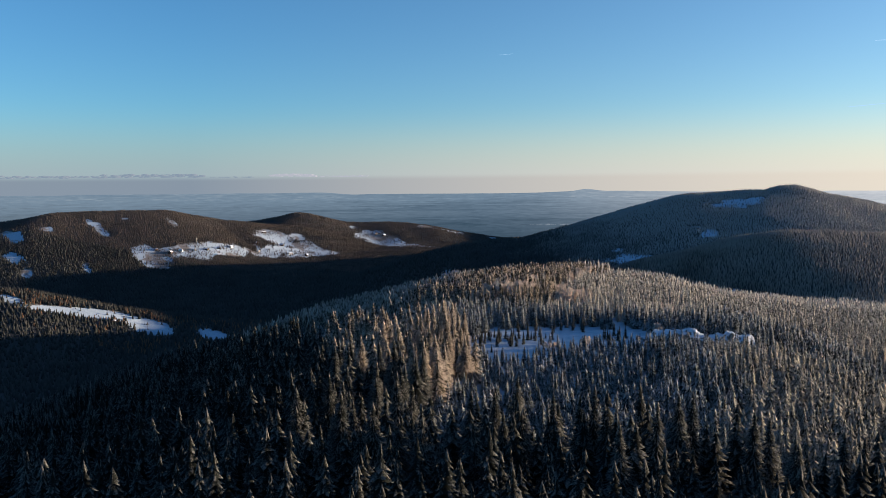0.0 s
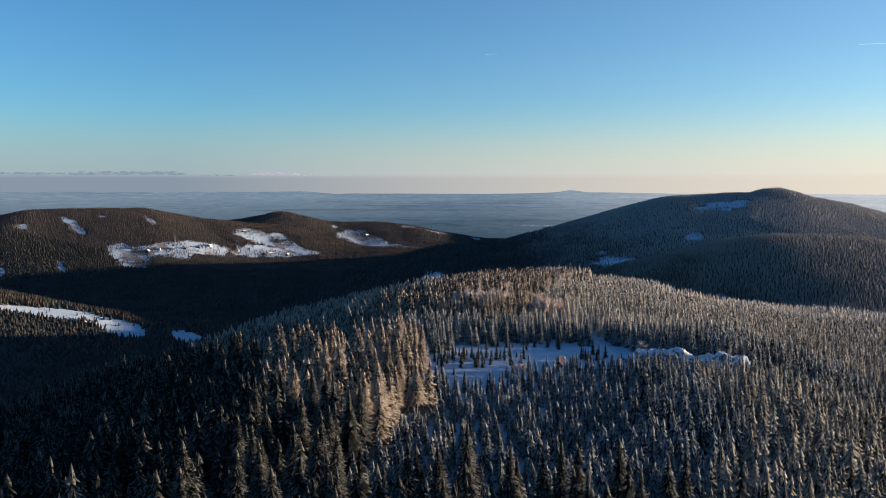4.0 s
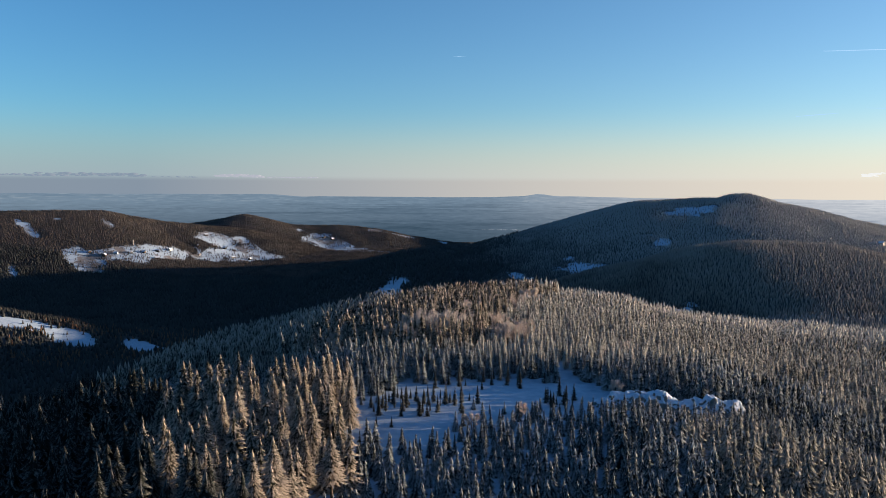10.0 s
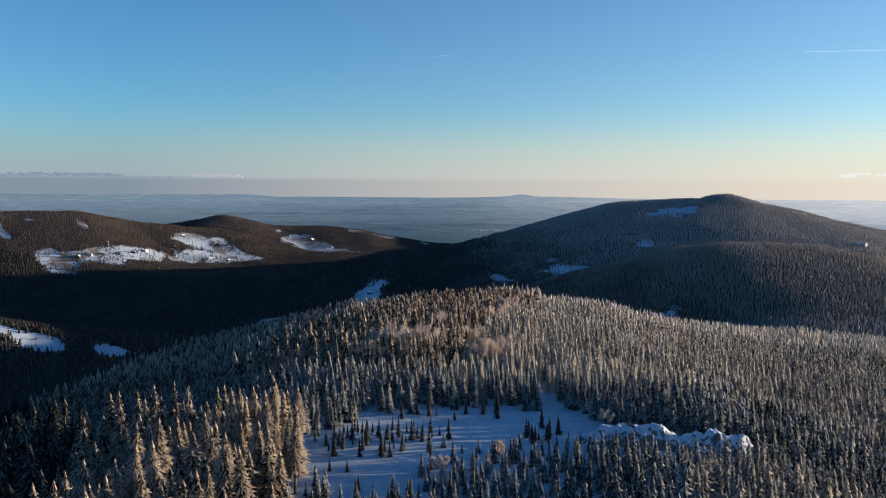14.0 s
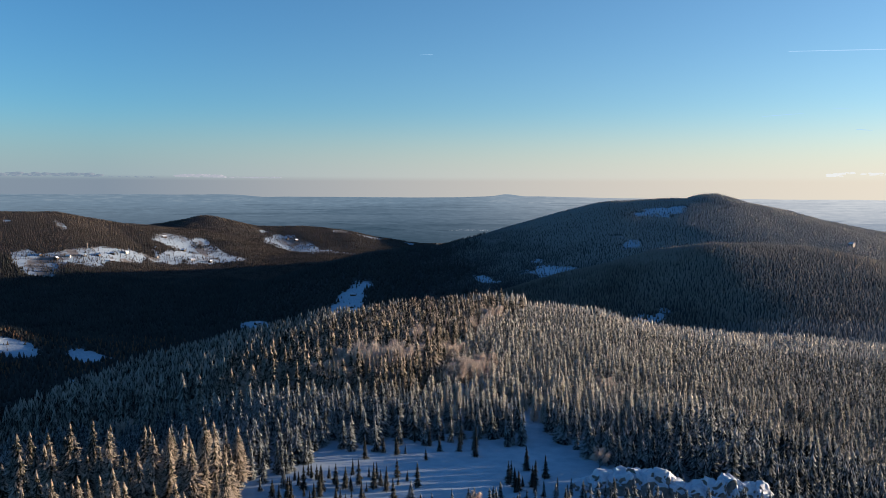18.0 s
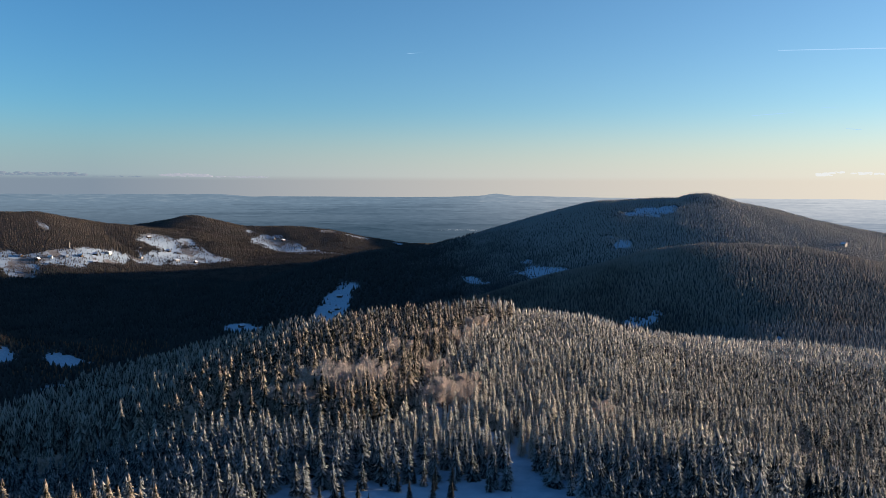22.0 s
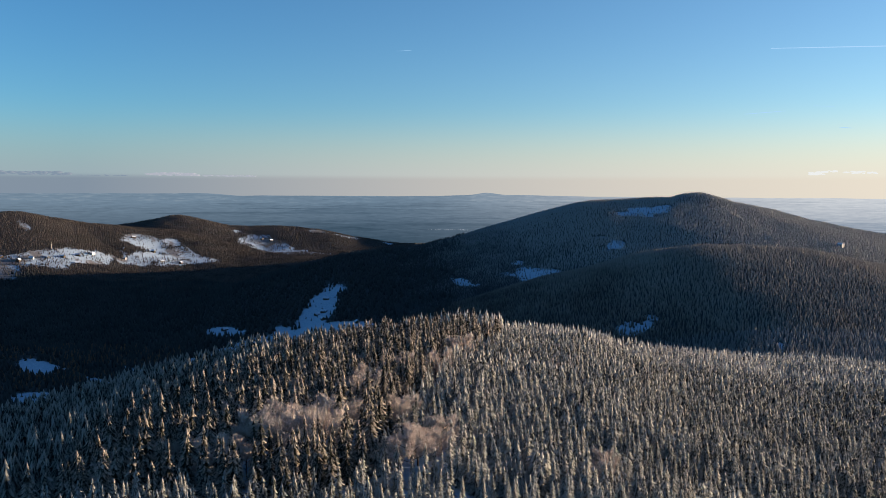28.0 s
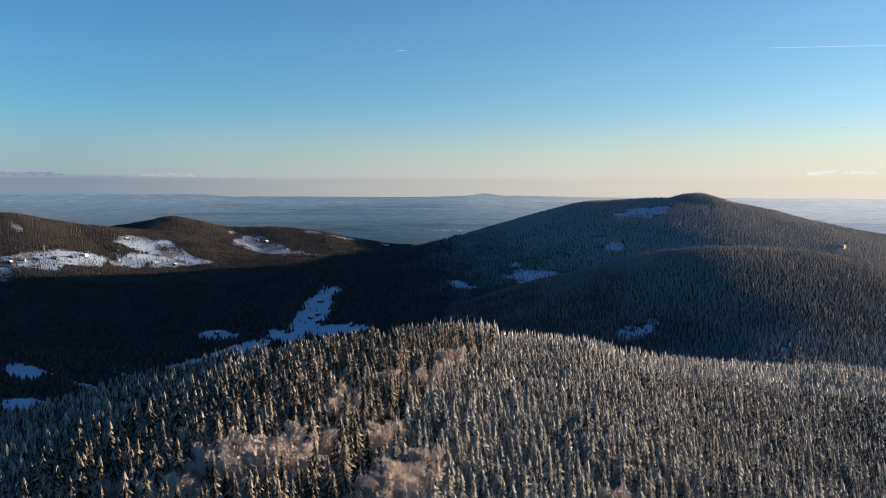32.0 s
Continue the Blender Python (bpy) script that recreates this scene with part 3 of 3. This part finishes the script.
            pts.append(tuple(p + r * (u * math.cos(c) + v * math.sin(c))))
    for k in range(len(points) - 1):
        for a in range(sides):
            i, j = k * sides + a, k * sides + (a + 1) % sides
            tris += [(i, j, j + sides), (i, j + sides, i + sides)]
    return np.array(pts), np.array(tris)


def spruce_thing(seed, crown, needles_mat, label, group):
    base = tagged(new("spruce_tree"), label, "tree", group)
    p, t = tube([(0, 0, -0.03), (0.003, 0, 0.3), (-0.002, 0.003, 0.62), (0, 0, 0.95)], [0.017, 0.012, 0.008, 0.002])
    part("trunk", mesh_of("trunk", p, t, BARK), base, "bare dark bark")
    part("crown", mesh_of("crown", crown[0], crown[1], needles_mat, crown[2]), base)
    return base


def plant(protos, xs, ys, hs, seed):
    rng = np.random.default_rng(seed)
    for k, (px, py, h, pz) in enumerate(zip(xs, ys, hs, height(xs, ys))):
        proto = protos[int(rng.integers(len(protos)))]
        m = pose(px, py, pz, rng.normal(0, 1.2), rng.normal(0, 1.2), rng.uniform(0, 360)) @ Matrix.Diagonal((h * rng.uniform(0.9, 1.15),) * 2 + (h, 1))
        copy_thing(proto, m)


def retire(protos):
    for ob in protos:
        for o in (*ob.children_recursive, ob):
            bpy.data.objects.remove(o)


protos = [spruce_thing(s, spruce(30, 15, 70 + s, 0.165, lo, 90), NEEDLES_TALL, "tall old spruce with snow-laden boughs and a bare lower trunk", "old spruces at the edge of the clearing")
          for s, lo in enumerate((0.22, 0.30, 0.38, 0.18))]
sunny = lone[~shade_side[lone]]
plant(protos, x[sunny], y[sunny], tall[sunny] * 1.06, 11)
retire(protos)
protos = [spruce_thing(s, spruce(30, 15, 80 + s, 0.17, lo, 90), NEEDLES_SHADE_DARK, "tall old spruce with its shade painted dark", "dark spruces before the clearing")
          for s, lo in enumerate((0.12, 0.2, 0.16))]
shady = lone[shade_side[lone]]
plant(protos, x[shady], y[shady], tall[shady] * 1.1, 14)
retire(protos)

for dark_, needles_mat, label in ((True, NEEDLES_TALL, "dark green spruce with patchy snow on the hilltop"), (False, NEEDLES_HILL, "slender spruce white with rime on the hilltop")):
    protos = [spruce_thing(s, spruce(15, 8, 95 + s + 5 * dark_, 0.17, 0.06, 40), needles_mat, label, "spruces on the hilltop") for s in range(4)]
    some = top[grove[top] == dark_]
    plant(protos, x[some], y[some], tall[some], 15)
    retire(protos)

# small spruces that stand free in the clearing
cx, cy, rng = scatter(-48, 45, 284, 384, 3.6, 17)
free = openness(cx, cy)
thin = np.where(bumps(cx, cy, 13) > 0.1, np.where(cy < 345, 0.9, 0.3), 0.06) * (free > 0.05) * (np.hypot(cx - 47, (cy - 337) * 2) > 24) * (np.abs(cx - np.interp(cy, [340, 420], [28, 9])) > 6)
ok = rng.uniform(size=cx.size) < thin
pick = rng.permutation(ok.sum())[:95]
cx, cy = cx[ok][pick], cy[ok][pick]
protos = [spruce_thing(s, spruce(12, 8, 90 + s, 0.19, 0.04, 40), NEEDLES_SHADE_DARK, "small dark spruce standing free in the snow of the clearing", "small spruces in the clearing") for s in range(3)]
plant(protos, cx, cy, rng.uniform(2.2, 6.5, len(cx)), 12)
retire(protos)

# ---- frosted broadleaf trees ----
TWIGS = plain("frosted twigs", (0.38, 0.32, 0.28), (0.60, 0.52, 0.46), 0.9, 0.95, 0.05)


def bare_tree(seed, label, full=1.0, group="frosted broadleaf trees"):
    """A leafless tree 1 m high: trunk, limbs, and a crown of many fine twigs."""
    rng = np.random.default_rng(seed)
    base = tagged(new("broadleaf_tree"), label, "tree", group)
    p, t = tube([(0, 0, -0.03), (0.01, 0, 0.2), (-0.01, 0.01, 0.45), (0.01, 0, 0.7)], [0.022, 0.017, 0.011, 0.005])
    part("trunk", mesh_of("trunk", p, t, BARK), base)
    tw_p, tw_t, ends = [], [], []
    for k in range(9):
        h = 0.2 + 0.42 * k / 8
        a = k * 2.4 + rng.uniform(-0.3, 0.3)
        r = full * rng.uniform(0.28, 0.42) * (1.15 - 0.9 * abs(h - 0.38))
        mid_, tip = (r * 0.5 * math.cos(a), r * 0.5 * math.sin(a), h + 0.12), (r * math.cos(a), r * math.sin(a), h + rng.uniform(0.22, 0.34))
        p, t = tube([(0, 0, h), mid_, tip], [0.009, 0.006, 0.002], 4)
        part("limb", mesh_of("limb", p, t, BARK), base)
        ends += [(mid_, tip)]
    ends.append(((0, 0, 0.5), (0, 0, 0.85)))
    for mid_, tip in ends:
        for _ in range(650):
            s = rng.uniform(0.25, 1.1)
            q = np.array(mid_) * (1 - s) + np.array(tip) * s + rng.normal(0, 0.05, 3)
            d = np.array([q[0], q[1], (q[2] - 0.35) * 1.1 + 0.12]) + rng.normal(0, 0.38, 3)
            d /= np.linalg.norm(d)
            side = np.cross(d, rng.normal(size=3))
            side /= np.linalg.norm(side)
            l, w = rng.uniform(0.035, 0.085), rng.uniform(0.0025, 0.005)
            n = len(tw_p)
            tw_p += [q - side * w, q + side * w, q + d * l + rng.normal(0, 0.01, 3), q + d * l * 0.6 + side * l * 0.4]
            tw_t += [(n, n + 1, n + 2), (n + 1, n + 3, n)]
    part("crown", mesh_of("crown", np.array(tw_p), np.array(tw_t), TWIGS), base, "pinkish twigs white with hoarfrost")
    return base


protos = [bare_tree(100 + s, "leafless broadleaf tree pinkish with hoarfrost among spruces", f) for s, f in enumerate((1.0, 1.2, 0.85, 1.1))]
plant(protos, bx, by, bh, 13)
retire(protos)

# ---- snow-covered rocks beside the clearing ----
def boulder(seed, name, size, m):
    rng = np.random.default_rng(seed)
    bm = bmesh.new()
    bmesh.ops.create_icosphere(bm, subdivisions=4, radius=1)
    off = Vector(rng.uniform(-50, 50, 3))
    for v in bm.verts:
        n = v.co.normalized()
        n4 = Vector([math.copysign(abs(c) ** 0.7, c) for c in n])
        f = 1 + 0.30 * noise.noise(n * 1.3 + off) + 0.16 * noise.noise(n * 3.1 + off)
        f -= 0.10 * abs(noise.noise(n * 5 + off))
        v.co = Vector((n4.x * size[0], n4.y * size[1], max(n4.z, -0.35) * size[2])) * f
    me = bpy.data.meshes.new(name)
    bm.to_mesh(me)
    body = new(name, me)
    me.materials.append(ROCK)
    body.matrix_basis = m
    tagged(body, "weathered granite boulder under a thick snow cap", "rock", "rocks beside the clearing")
    top = bmesh.new()
    top.from_mesh(me)
    top.normal_update()
    gone = [f for f in top.faces if f.normal.z < 0.20 + 0.35 * noise.noise(f.calc_center_median() * 0.9 + off)]
    bmesh.ops.delete(top, geom=gone, context="FACES")
    left, best = set(top.verts), set()
    while left:
        seed_v = left.pop()
        found, edge_ = {seed_v}, [seed_v]
        while edge_:
            for e in edge_.pop().link_edges:
                for w in e.verts:
                    if w not in found:
                        found.add(w)
                        edge_.append(w)
        left -= found
        if len(found) > len(best):
            best = found
    bmesh.ops.delete(top, geom=[v for v in top.verts if v not in best], context="VERTS")
    for v in top.verts:
        v.co += v.normal * 0.12 + Vector((0, 0, 0.22))
    cap = bpy.data.meshes.new("snow_cap")
    top.to_mesh(cap)
    cap.materials.append(SNOW)
    part("snow_cap", cap, body, "thick white snow")


for k, (px, py, sx, sy, sz) in enumerate(((27.5, 339, 2.6, 2.6, 2.6), (31.5, 338.5, 3.8, 3.2, 4.6), (36.0, 338, 4.2, 3.4, 5.6), (40.5, 337, 4.0, 3.2, 6.0), (44.8, 336, 3.4, 2.8, 6.2), (48.6, 335.5, 3.4, 2.8, 4.2),
                                           (52.5, 335, 3.6, 2.8, 4.4), (56.5, 335, 3.4, 2.6, 5.6), (60.0, 335.5, 3.2, 2.6, 6.6), (63.5, 335.5, 3.2, 2.6, 6.0), (67.0, 335, 3.0, 2.4, 5.0))):
    boulder(200 + k, "boulder", (sx, sy, sz), pose(px, py, float(height(px, py)) - 0.3, 0, 0, 40 * k))

# the same forest goes on behind and beside the way
x, y, rng = scatter(-330, 430, -160, 900, 5.0, 3)
ok = ((y < 125) | ~seen_side(x, y)) & (near_hill(x, y) > -150) & (openness(x, y) < 0)
woods("rear_forest", x[ok], y[ok], rng.uniform(8, 14, ok.sum()), D, NEEDLES_SLOPE, "spruce forest with thin snow behind the way", 9, (1.0, 1.5))

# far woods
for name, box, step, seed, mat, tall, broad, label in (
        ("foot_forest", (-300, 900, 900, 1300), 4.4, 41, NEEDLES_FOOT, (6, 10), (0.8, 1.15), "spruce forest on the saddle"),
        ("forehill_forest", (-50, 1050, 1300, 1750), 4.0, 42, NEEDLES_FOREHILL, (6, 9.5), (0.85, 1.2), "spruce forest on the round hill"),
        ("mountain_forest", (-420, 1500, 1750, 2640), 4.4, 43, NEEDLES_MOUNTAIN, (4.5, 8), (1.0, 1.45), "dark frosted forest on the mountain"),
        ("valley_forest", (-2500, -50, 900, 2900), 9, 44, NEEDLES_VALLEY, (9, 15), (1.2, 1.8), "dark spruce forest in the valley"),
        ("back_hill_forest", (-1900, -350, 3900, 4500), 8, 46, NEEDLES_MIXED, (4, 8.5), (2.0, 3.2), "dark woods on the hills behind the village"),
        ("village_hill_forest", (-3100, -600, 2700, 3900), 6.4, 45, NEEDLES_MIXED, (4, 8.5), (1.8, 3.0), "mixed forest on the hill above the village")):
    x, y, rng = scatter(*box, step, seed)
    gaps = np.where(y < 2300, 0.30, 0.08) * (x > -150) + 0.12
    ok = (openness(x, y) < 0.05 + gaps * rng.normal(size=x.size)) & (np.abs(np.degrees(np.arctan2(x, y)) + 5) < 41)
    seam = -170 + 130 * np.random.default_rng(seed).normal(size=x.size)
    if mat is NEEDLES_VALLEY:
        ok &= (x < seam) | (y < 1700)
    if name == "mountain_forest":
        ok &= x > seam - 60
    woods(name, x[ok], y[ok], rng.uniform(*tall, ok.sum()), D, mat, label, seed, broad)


# bushes and single trees scattered over the far fields
x, y, rng = scatter(-2000, -200, 1450, 4300, 9, 51)
o_ = openness(x, y)
ok = (o_ > 0.05) & (rng.uniform(size=x.size) < np.where(y > 2700, np.where(bumps(x, y, 55) > 0.05, 0.9, 0.28), 0.10)) & (np.abs(np.degrees(np.arctan2(x, y)) + 5) < 41)
woods("field_trees", x[ok], y[ok], rng.uniform(3, 9, ok.sum()), [cone_tree(3, 5, 60 + s, 0.3) for s in range(3)], NEEDLES_MIXED, "bare trees and bushes on the snowy fields", 52, (0.8, 1.4))

# russet broadleaf trees along the meadows of the spur
x, y, rng = scatter(-1400, -600, 1480, 1900, 9, 55)
o_ = openness(x, y)
ok = (o_ > -1.1) & (o_ < 0.08) & (bumps(x, y, 70) + 0.5 * rng.normal(size=x.size) > 0.1) & (np.abs(np.degrees(np.arctan2(x, y)) + 5) < 41)
woods("russet_trees", x[ok], y[ok], rng.uniform(6, 12, ok.sum()), [cone_tree(3, 5, 66 + s, 0.32) for s in range(3)], RUSSET, "russet leafless trees along the snowy meadows", 56, (0.8, 1.3))

# taller single trees in the glades of the mountain and the round hill
x, y, rng = scatter(-120, 720, 1150, 2500, 8, 53)
ok = (openness(x, y) > -0.1) & (rng.uniform(size=x.size) < 0.5)
woods("glade_trees", x[ok], y[ok], rng.uniform(4, 8, ok.sum()), C, NEEDLES_VALLEY, "dark spruces scattered over the snowy glades", 54, (0.9, 1.4))

# ---- houses ----
PLASTER = plain("pale plaster", (0.40, 0.37, 0.33), (0.52, 0.49, 0.44), 0.5)
TIMBER = plain("dark timber cladding", (0.05, 0.035, 0.025), (0.11, 0.08, 0.06), 0.8)
PANE, _, _, pb = material("window glass", 0.1, 0.5)
pb.inputs["Base Color"].default_value = (0.02, 0.025, 0.03, 1)


def box_mesh(name, sx, sy, sz, mat, z0=0.0):
    bm = bmesh.new()
    bmesh.ops.create_cube(bm, size=1)
    bmesh.ops.scale(bm, vec=(sx, sy, sz), verts=bm.verts)
    bmesh.ops.translate(bm, vec=(0, 0, z0 + sz / 2), verts=bm.verts)
    me = bpy.data.meshes.new(name)
    bm.to_mesh(me)
    me.materials.append(mat)
    return me


def house(px, py, turn, w, l, h, mat, label, group="houses on the far slopes"):
    base = tagged(new("house"), label, "house", group)
    base.matrix_basis = pose(px, py, float(height(px, py)) - 0.5, 0, 0, turn)
    g = w * 0.42
    pts = [(-w / 2, -l / 2, -2), (w / 2, -l / 2, -2), (w / 2, l / 2, -2), (-w / 2, l / 2, -2), (-w / 2, -l / 2, h), (w / 2, -l / 2, h), (w / 2, l / 2, h), (-w / 2, l / 2, h),
           (0, -l / 2, h + g), (0, l / 2, h + g)]
    me = bpy.data.meshes.new("wall")
    me.from_pydata(pts, [], [(0, 1, 5, 8, 4), (2, 3, 7, 9, 6), (1, 2, 6, 5), (3, 0, 4, 7), (4, 8, 9, 7), (5, 6, 9, 8)])
    me.materials.append(mat)
    part("wall", me, base)
    e, k = 0.6, 0.42 / 0.5
    for s in (-1, 1):
        x1, z1 = s * (w / 2 + e), h - e * k
        slab = [(0, -l / 2 - e, h + g + 0.05), (x1, -l / 2 - e, z1 + 0.05), (x1, l / 2 + e, z1 + 0.05), (0, l / 2 + e, h + g + 0.05)]
        slab += [(a, b, c + 0.35) for a, b, c in slab]
        me = bpy.data.meshes.new("roof")
        me.from_pydata(slab, [], [(0, 1, 2, 3), (7, 6, 5, 4), (0, 4, 5, 1), (1, 5, 6, 2), (2, 6, 7, 3), (3, 7, 4, 0)])
        me.materials.append(SNOW)
        part("roof", me, base, "roof slope covered with snow")
    part("chimney", box_mesh("chimney", 0.7, 0.7, 1.8, BARK), base, "", pose(w * 0.12, l * 0.2, h + g * 0.65))
    for s in (-1, 1):
        for q in (-0.3, 0.0, 0.3):
            part("window", box_mesh("window", 0.12, 1.0, 1.3, PANE), base, "", pose(s * (w / 2 + 0.02), q * l, h * 0.35))


for k, (px, py) in enumerate(((-1570, 3026), (-1534, 3058), (-1473, 3047), (-1475, 3164), (-1419, 3309), (-1332, 3379), (-1257, 3290), (-1191, 3310), (-1705, 2961), (-1613, 2989),
                               (-1454, 3471), (-1640, 2955), (-1380, 3230), (-1505, 3110), (-1010, 3985), (-900, 3905), (-1060, 4000))):
    house(px, py, 30 + 47 * k, 9 + k % 3, 13 + 2 * (k % 4), 4.5 + k % 2, TIMBER if k % 3 else PLASTER, "village house with a snow-covered roof on the slope")
for k, (px, py) in enumerate(((-263, 1936), (-361, 2058), (-374, 2045), (-352, 2002), (-371, 2133), (-584, 2015), (-1030, 1600), (-959, 1590))):
    house(px, py, 20 + 61 * k, 8 + k % 2, 14, 3.8, TIMBER, "dark timber farmhouse with a snowy roof in the valley")
house(874, 2190, 35, 9, 12, 8, PLASTER, "large pale mountain lodge at the edge of the forest")

# the far town, specks on the plain; an added glow lifts their shaded walls
TOWN, _, _, ob_ = material("far town, painted glow", 1.0, 0.0)
ob_.inputs["Base Color"].default_value = (0.1, 0.1, 0.1, 1)
ob_.inputs["Emission Color"].default_value, ob_.inputs["Emission Strength"].default_value = (0.10, 0.105, 0.11, 1), 1.0
rng = np.random.default_rng(77)
bm = bmesh.new()
for _ in range(120):
    a, r = radians(rng.normal(-2.0, 0.55)), rng.uniform(4535, 4575)
    c = bmesh.ops.create_cube(bm, size=1)["verts"]
    w, l, h = rng.uniform(2, 6), rng.uniform(2, 6), rng.uniform(1.5, 3.2)
    zz = -235 + 240 * ((r - 4440) / 520) ** 0.8
    for v in c:
        v.co = Vector((r * math.sin(a) + v.co.x * l, r * math.cos(a) + v.co.y * w, zz + (v.co.z + 0.5) * h))
me = bpy.data.meshes.new("far_town")
bm.to_mesh(me)
me.materials.append(TOWN)
tagged(new("far_town", me), "pale houses of a far town on the plain", "town", kind="stuff")

# a slender mast above the village
mast = tagged(new("radio_mast"), "slender pale mast above the village", "mast")
mast.matrix_basis = pose(-1600, 3100, float(height(-1600, 3100)))
p, t = tube([(0, 0, -1), (0, 0, 14), (0, 0, 26)], [1.5, 1.2, 0.5], 8)
part("shaft", mesh_of("shaft", p, t, PLASTER), mast)
part("platform", box_mesh("platform", 4, 4, 2.2, PLASTER), mast, "", pose(0, 0, 17))

# ---- clouds and vapour trails far off ----
# clouds and trails glow: their daylight brightness is painted as emission
VAPOUR, vn, vl, vb = material("cloud", 1.0, 0.0)
vb.inputs["Base Color"].default_value = (0.04, 0.04, 0.04, 1)
vb.inputs["Emission Color"].default_value, vb.inputs["Emission Strength"].default_value = (0.33, 0.31, 0.27, 1), 1.0
BANK, _, _, kb = material("far cloud bank", 1.0, 0.0)
kb.inputs["Base Color"].default_value = (0.04, 0.04, 0.04, 1)
kb.inputs["Emission Color"].default_value, kb.inputs["Emission Strength"].default_value = (0.165, 0.162, 0.166, 1), 1.0
STRATUS, _, _, sb = material("grey cloud bank", 1.0, 0.0)
sb.inputs["Base Color"].default_value = (0.03, 0.03, 0.03, 1)
sb.inputs["Emission Color"].default_value, sb.inputs["Emission Strength"].default_value = (0.088, 0.105, 0.120, 1), 1.0
TRAIL, _, _, tb = material("vapour trail", 1.0, 0.0)
tb.inputs["Base Color"].default_value = (0.04, 0.04, 0.04, 1)
tb.inputs["Emission Color"].default_value, tb.inputs["Emission Strength"].default_value = (0.17, 0.25, 0.32, 1), 1.0


def sky_point(turn, up, far=4600):
    return 9 + far * math.sin(radians(turn)), 170 + far * math.cos(radians(turn)), 55 + far * math.tan(radians(up))


def cloud(turn, up, wide, high, seed, puffs, mat, flat=1.5):
    """A low cumulus of many soft lumps; wide and high in degrees."""
    rng = np.random.default_rng(seed)
    bm = bmesh.new()
    for k in range(puffs):
        a = turn + wide * (rng.uniform(-0.5, 0.5))
        r = 4600 * radians(high) * rng.uniform(0.2, 0.55)
        made = bmesh.ops.create_icosphere(bm, subdivisions=2, radius=1)["verts"]
        c = Vector(sky_point(a, up + high * rng.uniform(-0.3, 0.9)))
        for v in made:
            f = 1 + 0.35 * noise.noise(v.co * 1.7 + Vector((k, seed, 0)))
            v.co = c + Vector((v.co.x * r * flat * f, v.co.y * r * flat * f, max(v.co.z, -0.45) * r * f))
    me = bpy.data.meshes.new("cloud")
    bm.to_mesh(me)
    for f in me.polygons:
        f.use_smooth = True
    me.materials.append(mat)
    tagged(new("cloud", me), "small white cumulus low over the horizon", "cloud", "clouds over the horizon", kind="structure")


for k, (turn, up, wide, high, puffs) in enumerate(((21.8, 0.98, 0.55, 0.13, 18), (22.2, 1.02, 0.5, 0.17, 10), (22.85, 1.12, 0.5, 0.10, 14), (23.7, 1.08, 0.6, 0.07, 12), (24.3, 1.06, 0.6, 0.13, 16), (25.1, 1.03, 0.5, 0.1, 14))):
    cloud(turn, up, wide, high, 300 + k, puffs, VAPOUR, 2.4)
for k, (turn, up, wide, high, puffs) in enumerate(((-21.4, 0.84, 3.2, 0.13, 70), (-17.9, 0.77, 3.8, 0.07, 60), (-25.6, 0.76, 3.4, 0.05, 40), (-31.0, 0.83, 7, 0.15, 90), (-38.0, 0.77, 8, 0.12, 80))):
    cloud(turn, up, wide, high, 320 + k, puffs, BANK if turn > -23 else STRATUS, 4.0)


def trail(ends, wide, seed):
    a, b = Vector(sky_point(*ends[0])), Vector(sky_point(*ends[-1]))
    n = 12
    p, t = tube([tuple(a.lerp(b, k / n)) for k in range(n + 1)], [wide * (0.25 + 0.75 * math.sin(math.pi * min(1, 0.15 + k / n * 0.8))) for k in range(n + 1)], 6)
    tagged(new("vapour_trail", mesh_of("vapour_trail", p, t, TRAIL)), "thin white vapour trail across the blue sky", "vapour trail", "vapour trails", kind="structure")


trail(((18.94, 9.08), (32, 8.35)), 2.2, 1)
trail(((17.45, 4.95), (20.0, 5.08)), 1.6, 2)
trail(((23.1, 3.95), (24.0, 3.86)), 1.4, 3)
trail(((-6.14, 9.5), (-5.13, 9.56)), 0.7, 4)
trail(((21.6, 5.35), (22.8, 5.25)), 0.9, 5)
